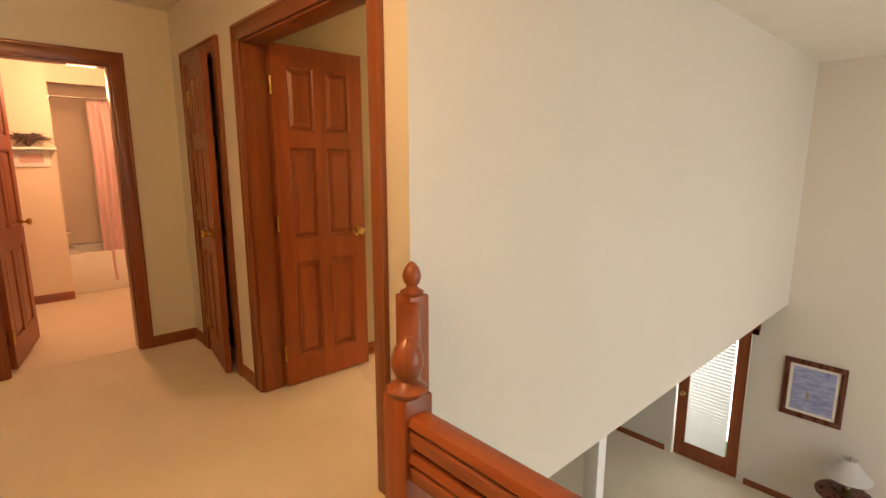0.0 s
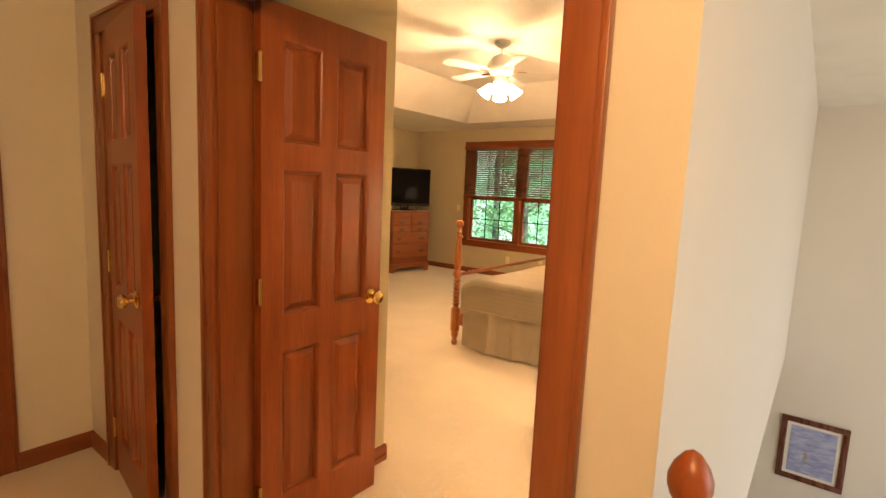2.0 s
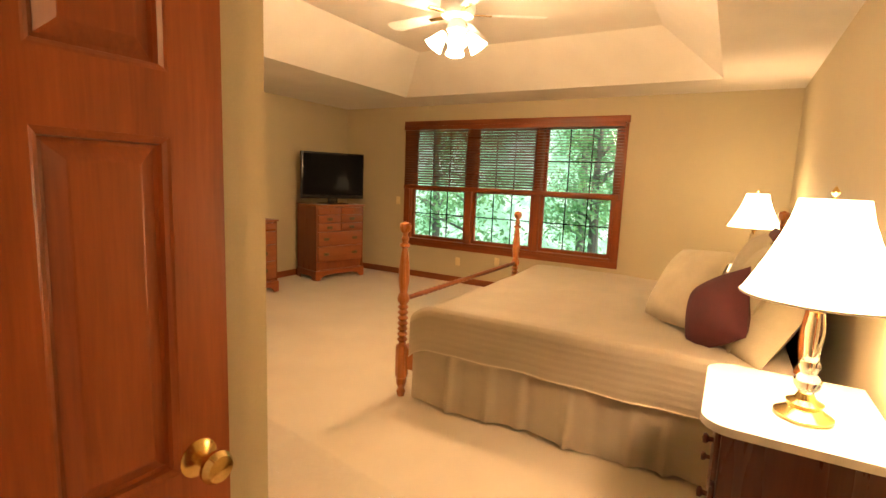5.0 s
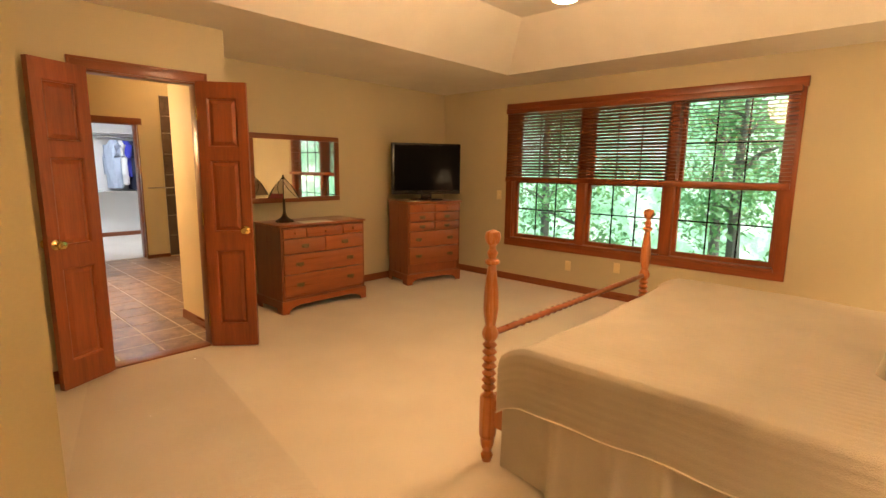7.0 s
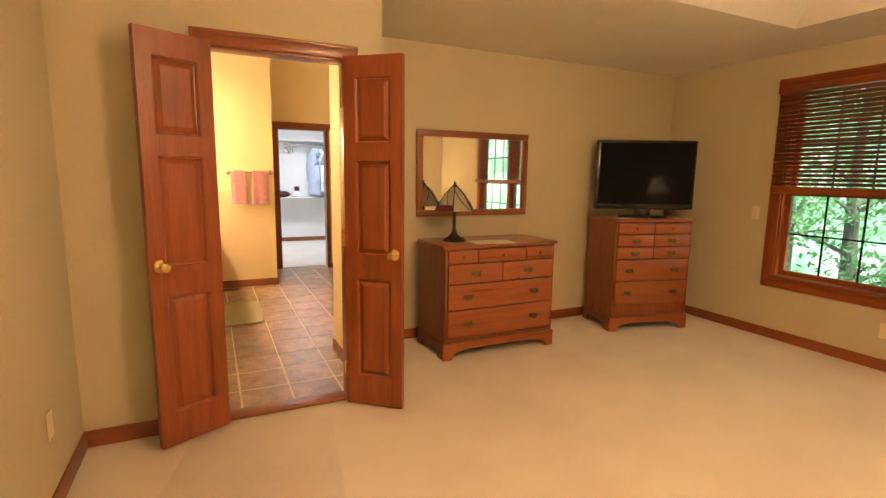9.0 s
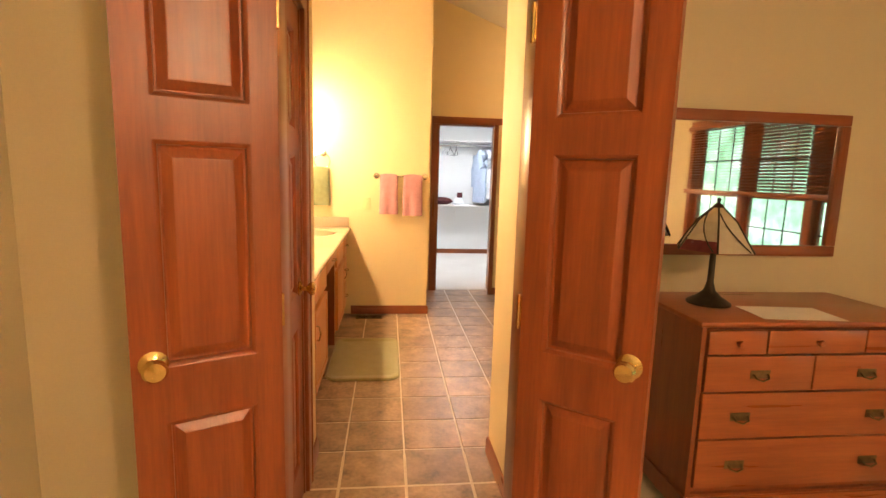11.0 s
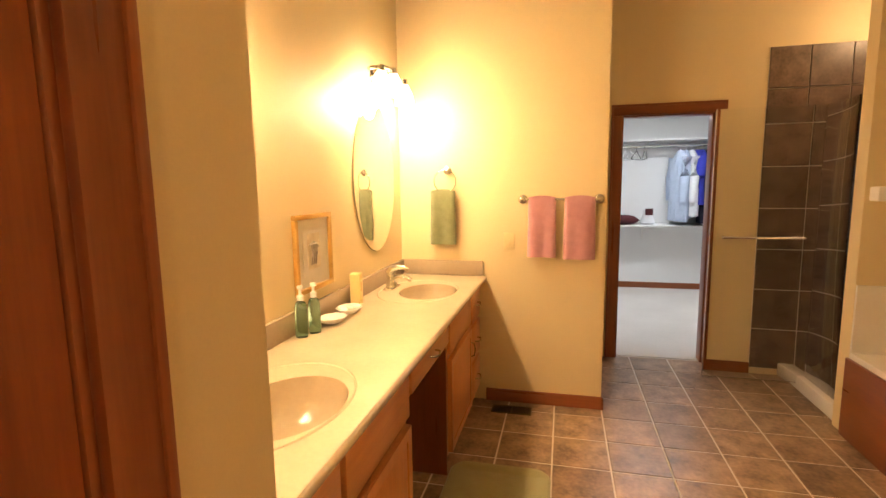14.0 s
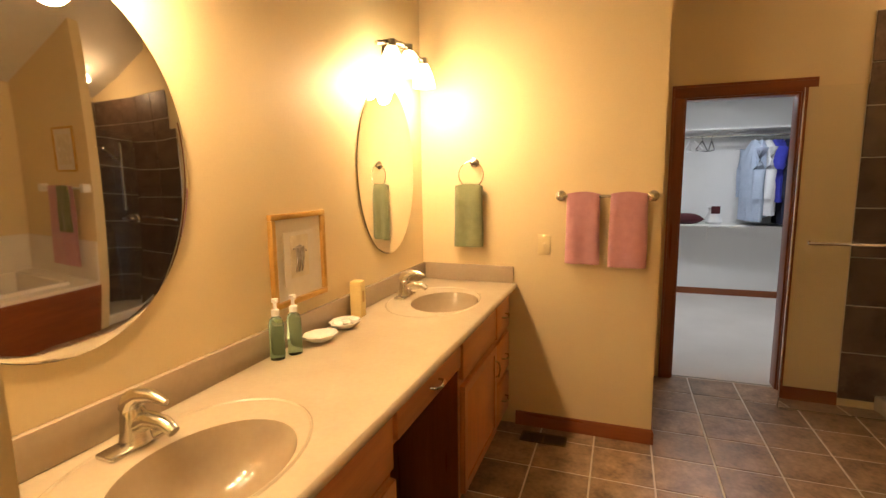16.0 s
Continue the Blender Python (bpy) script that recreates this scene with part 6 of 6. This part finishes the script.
# ---- walk-in closet ----
slab("floor_closet", 3.0, 6.5, QY + 0.06, 14.4, -0.2, 0.004, "carpet_white", "white carpet in the walk-in closet", "floor")
slab("ceiling_closet", 3.0, 6.6, QY + 0.12, 14.5, 2.45, 2.55, "white", "white closet ceiling", "ceiling")
wall("wall_closet_north", "y", 14.3, 14.4, 3.0, 6.5, 0, 2.45, "wall_closet", (), "white painted closet wall")
wall("wall_closet_west", "x", 3.3, 3.2, QY + 0.12, 14.3, 0, 2.45, "wall_closet", (), "white painted closet wall")
wall("wall_closet_east", "x", 6.2, 6.3, QY + 0.12, 14.3, 0, 2.45, "wall_closet", (), "white painted closet wall")
wall("wall_closet_south", "y", QY + 0.12, QY + 0.125, 3.3, 6.2, 0, 2.45, "wall_closet", [(3.93, 4.785, 0, 2.12)], "white painted closet wall with the doorway")
skirting(3.3, 14.3, 6.2, 14.3, 0, -1)
for z, nm in ((0.90, "low"), (2.03, "high")):
    t = thing("closet_shelf", pose(4.75, 14.3, z), "long white closet shelf on brackets", "shelf", "closet shelves")
    part("board", box(-1.44, 1.44, -0.36, -0.001, 0, 0.02, 0.003), "white", t)
    for x in (-1.2, -0.1, 1.0):
        part("bracket", boxes([(x - 0.01, x + 0.01, -0.02, -0.001, -0.2, -0.001), (x - 0.01, x + 0.01, -0.28, -0.02, -0.02, -0.001)]), "white", t)
    if nm == "high":
        part("rod", tube([(-1.44, -0.28, -0.07), (1.44, -0.28, -0.07)], 0.013, 10), "nickel", t, "metal hanging rod")


def hanger(x, rz, mat, cloth=None):
    t = thing("coat_hanger" if not cloth else "hanging_shirt", pose(x, 14.02, 1.96, 0, 0, 90 + rz), ("%s plastic hanger on the closet rod" % ("white" if mat == "wire" else "dark")) if not cloth else cloth[1], "hanger" if not cloth else "shirt", "clothes on the rod" if cloth else "empty hangers")
    part("hook", tube([(0.013 * math.sin(a), 0, 0.013 * math.cos(a)) for a in arc(-2.2, 1.6, 10)] + [(0.0, 0, -0.05)], 0.003, 6), mat, t)
    part("frame", tube([(0, 0, -0.05), (-0.2, 0, -0.15), (-0.2, 0, -0.165), (0.2, 0, -0.165), (0.2, 0, -0.15), (0, 0, -0.05)], 0.006, 6), mat, t)
    if cloth:
        bm = bmesh.new()
        n_, k_ = 40, 14
        g = []
        for j in range(k_ + 1):
            v = j / k_
            hw = 0.06 + (0.17 * min(1, v / 0.12)) + 0.02 * v
            th = 0.02 + 0.05 * min(1, v / 0.2)
            g.append([bm.verts.new((hw * math.cos(2 * math.pi * i / n_) * (1 + 0.04 * math.sin(v * 6 + i)), th * math.sin(2 * math.pi * i / n_) * (1 + 0.35 * math.sin(i * 1.9 + v * 3)), -0.06 - cloth[2] * v)) for i in range(n_)])
        for a, b in zip(g, g[1:]):
            for i in range(n_):
                bm.faces.new((a[i], b[i], b[(i + 1) % n_], a[(i + 1) % n_]))
        bm.faces.new(g[0])
        part("garment", bm, cloth[0], t)
        for s in (-1, 1):
            part("sleeve", tube([(s * 0.2, 0, -0.16), (s * 0.25, 0.02, -0.4), (s * 0.24, 0.03, -0.72 if cloth[2] > 0.8 else -0.4)], [0.07, 0.055, 0.04], 12), cloth[0], t)


random.seed(9)
for i, x in enumerate((4.18, 4.25, 4.36, 4.42, 4.50, 4.60)):
    hanger(x, random.uniform(-25, 25), "wire" if i < 4 else "black")
for x, mt, lab, ln in ((5.04, "sky_shirt", "light blue shirt on a hanger", 0.92), (5.11, "sky_shirt", "light blue shirt on a hanger", 0.88), (5.18, "white_shirt", "white shirt on a hanger", 0.85), (5.24, "blue", "royal blue short shirt on a hanger", 0.62), (5.30, "blue", "royal blue shirt on a hanger", 0.7), (5.37, "navy", "dark navy garment on a hanger", 0.95), (5.44, "navy", "dark navy garment on a hanger", 0.95), (5.52, "navy", "dark navy garment on a hanger", 0.95), (5.60, "navy", "dark navy garment on a hanger", 0.95)):
    hanger(x, random.uniform(-12, 12), "wire", (mt, lab, ln))
cushion("folded_cushion", pose(4.36, 14.1, 0.985, 90, 0, 8), 0.42, 0.3, 0.13, "plum", "dark red folded cushion lying on the closet shelf")
bg = thing("cloth_bag", pose(4.68, 14.1, 0.92, 0, 0, 10), "small white bag with a dark red tag on the shelf", "bag")
part("bag", lathe([(0.0, 0), (0.08, 0.0), (0.1, 0.03), (0.075, 0.1), (0.05, 0.16), (0.06, 0.2), (0.0, 0.2)], 16), "white_shirt", bg)
part("tag", box(-0.05, 0.05, -0.07, -0.055, 0.13, 0.22, 0.003), "plum", bg)

# ---- outside the window ----
slab("ground", 7.8, 160, -80, 90, -3.1, -3.0, "lawn", "mown lawn outside", "ground")
# woods pattern on a sheet that emits light in place of daylight
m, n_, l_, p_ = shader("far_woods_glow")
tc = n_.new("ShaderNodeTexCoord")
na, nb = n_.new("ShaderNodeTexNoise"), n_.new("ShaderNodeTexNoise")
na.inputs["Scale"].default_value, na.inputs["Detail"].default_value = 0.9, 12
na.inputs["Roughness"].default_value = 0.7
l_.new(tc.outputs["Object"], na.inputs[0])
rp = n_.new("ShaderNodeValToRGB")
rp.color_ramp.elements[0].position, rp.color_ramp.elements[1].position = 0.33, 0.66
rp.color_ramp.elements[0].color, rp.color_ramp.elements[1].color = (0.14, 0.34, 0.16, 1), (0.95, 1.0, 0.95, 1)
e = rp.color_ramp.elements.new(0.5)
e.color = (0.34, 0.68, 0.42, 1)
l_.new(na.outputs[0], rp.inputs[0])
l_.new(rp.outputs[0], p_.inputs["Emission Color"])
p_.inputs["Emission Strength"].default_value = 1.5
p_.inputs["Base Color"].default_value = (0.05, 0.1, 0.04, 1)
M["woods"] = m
solo("backdrop", box(24, 24.2, -40, 45, -3, 16), "woods", Matrix(), "distant woods backdrop with daylight put in as glow", "backdrop", kind="structure")


def tree(x, y, h, seed):
    random.seed(seed)
    t = thing("tree", pose(x, y, -3.0), "leafy broadleaf tree standing outside the window", "tree", "trees outside")
    bm = tube([(0, 0, 0), (0.05, 0.03, h * 0.35), (-0.04, 0.08, h * 0.7), (0.02, 0.02, h)], [0.19, 0.15, 0.1, 0.03], 10)
    tips = []
    for k in range(14):
        a, z = random.uniform(0, 6.28), random.uniform(0.25, 0.9) * h
        L_ = random.uniform(1.0, 2.3) * (1.15 - z / h)
        e_ = (L_ * math.cos(a), L_ * math.sin(a), z + random.uniform(0.1, 0.8))
        tube([(0, 0, z), (e_[0] * 0.5, e_[1] * 0.5, (z + e_[2]) / 2 + 0.1), e_], [0.05, 0.035, 0.01], 6, bm)
        tips += [e_, (e_[0] * 0.6, e_[1] * 0.6, (z + e_[2]) / 2 + 0.1)]
    part("trunk", bm, "bark", t)
    vs, fs = [], []
    for _ in range(1900):
        c = random.choice(tips)
        p = Vector((c[0] + random.gauss(0, 0.45), c[1] + random.gauss(0, 0.45), c[2] + random.gauss(0, 0.35)))
        q = Euler((random.uniform(-1, 1), random.uniform(-1, 1), random.uniform(0, 6.28))).to_matrix()
        s = random.uniform(0.06, 0.13)
        b = len(vs)
        vs += [p + q @ Vector(w) * s for w in ((-1, 0, 0), (0, -0.45, 0.1), (1.1, 0, 0), (0, 0.45, 0.1))]
        fs.append((b, b + 1, b + 2, b + 3))
    me = bpy.data.meshes.new("crown")
    me.from_pydata(vs, [], fs)
    me.materials.append(M["leaf"])
    o = new("crown", me)
    o.parent = t


for x, y, h, s in ((15.0, 5.4, 6.5, 1), (16.0, 1.2, 7.5, 2), (15.5, 9.5, 7.0, 3), (19.0, 6.8, 8.5, 4), (18.5, 12.5, 8.0, 5)):
    tree(x, y, h, s)

# ---- pieces: floor and shower tiles ----
P = 0.305


def tile_mesh(sx, sy, sz, b=0.004):
    bm = bmesh.new()
    lo_ = [bm.verts.new(p) for p in ((-sx / 2, -sy / 2, 0), (sx / 2, -sy / 2, 0), (sx / 2, sy / 2, 0), (-sx / 2, sy / 2, 0))]
    md_ = [bm.verts.new((v.co.x, v.co.y, sz - b)) for v in lo_]
    up_ = [bm.verts.new((v.co.x - math.copysign(b, v.co.x), v.co.y - math.copysign(b, v.co.y), sz)) for v in lo_]
    for a_, b_ in ((lo_, md_), (md_, up_)):
        for i in range(4):
            bm.faces.new((a_[i], a_[(i + 1) % 4], b_[(i + 1) % 4], b_[i]))
    bm.faces.new(up_)
    return mesh_of("tile", bm)


ft = tile_mesh(P - 0.007, P - 0.007, 0.0085)
ft.materials.append(M["tile"])
host = bpy.data.objects["floor_bathroom_bed"]
for i in range(-6, 8):
    for j in range(-11, 6):
        x, y = 4.137 + (i + 0.5) * P, 9.78 + (j + 0.5) * P
        if not (2.46 < x < 6.4 and DY + 0.0 < y < QY + 0.1) or (x < 2.95 and y < 7.5) or (x > 4.1 and y < 7.6) or (x > 5.25 and y > 8.4) or (x < 3.8 and y > TY + 0.05):
            continue
        o = new("tile", ft)
        o.parent = host
        o.matrix_basis = pose(x, y, -0.008, 0, 0, 90 * ((i * 7 + j * 3) % 4))
wt = tile_mesh(P - 0.006, P - 0.006, 0.010, 0.003)
wt.materials.append(M["wall_tile"])
hn = bpy.data.objects["wall_bath_north"]
hp = bpy.data.objects["wall_bath_partition"]
he = bpy.data.objects["wall_bath_east"]
GR = solo("shower_grout", boxes([(5.05, 6.395, QY - 0.006, QY, 0.05, 2.49), (5.33, 6.395, 10.29, 10.296, 0.05, 2.49), (6.394, 6.4, 10.296, QY - 0.006, 0.05, 2.49)]), "grout", Matrix(), "pale grout bed behind the shower tiles", "grout", kind="structure")
for j in range(8):
    z = 0.05 + (j + 0.5) * P
    for i in range(5):
        x = 5.05 + (i + 0.5) * 0.27
        o = new("tile", wt)
        o.parent = GR
        o.matrix_basis = pose(x, QY - 0.005, z, 90, 0, 0) @ Matrix.Diagonal((0.27 / P, 1, 1, 1))
        if x > 5.4:
            o = new("tile", wt)
            o.parent = GR
            o.matrix_basis = pose(x, 10.295, z, -90, 0, 0) @ Matrix.Diagonal((0.27 / P, 1, 1, 1))
    for i in range(3):
        o = new("tile", wt)
        o.parent = GR
        o.matrix_basis = pose(6.395, 10.30 + (i + 0.5) * 0.315, z, 0, -90, 0)
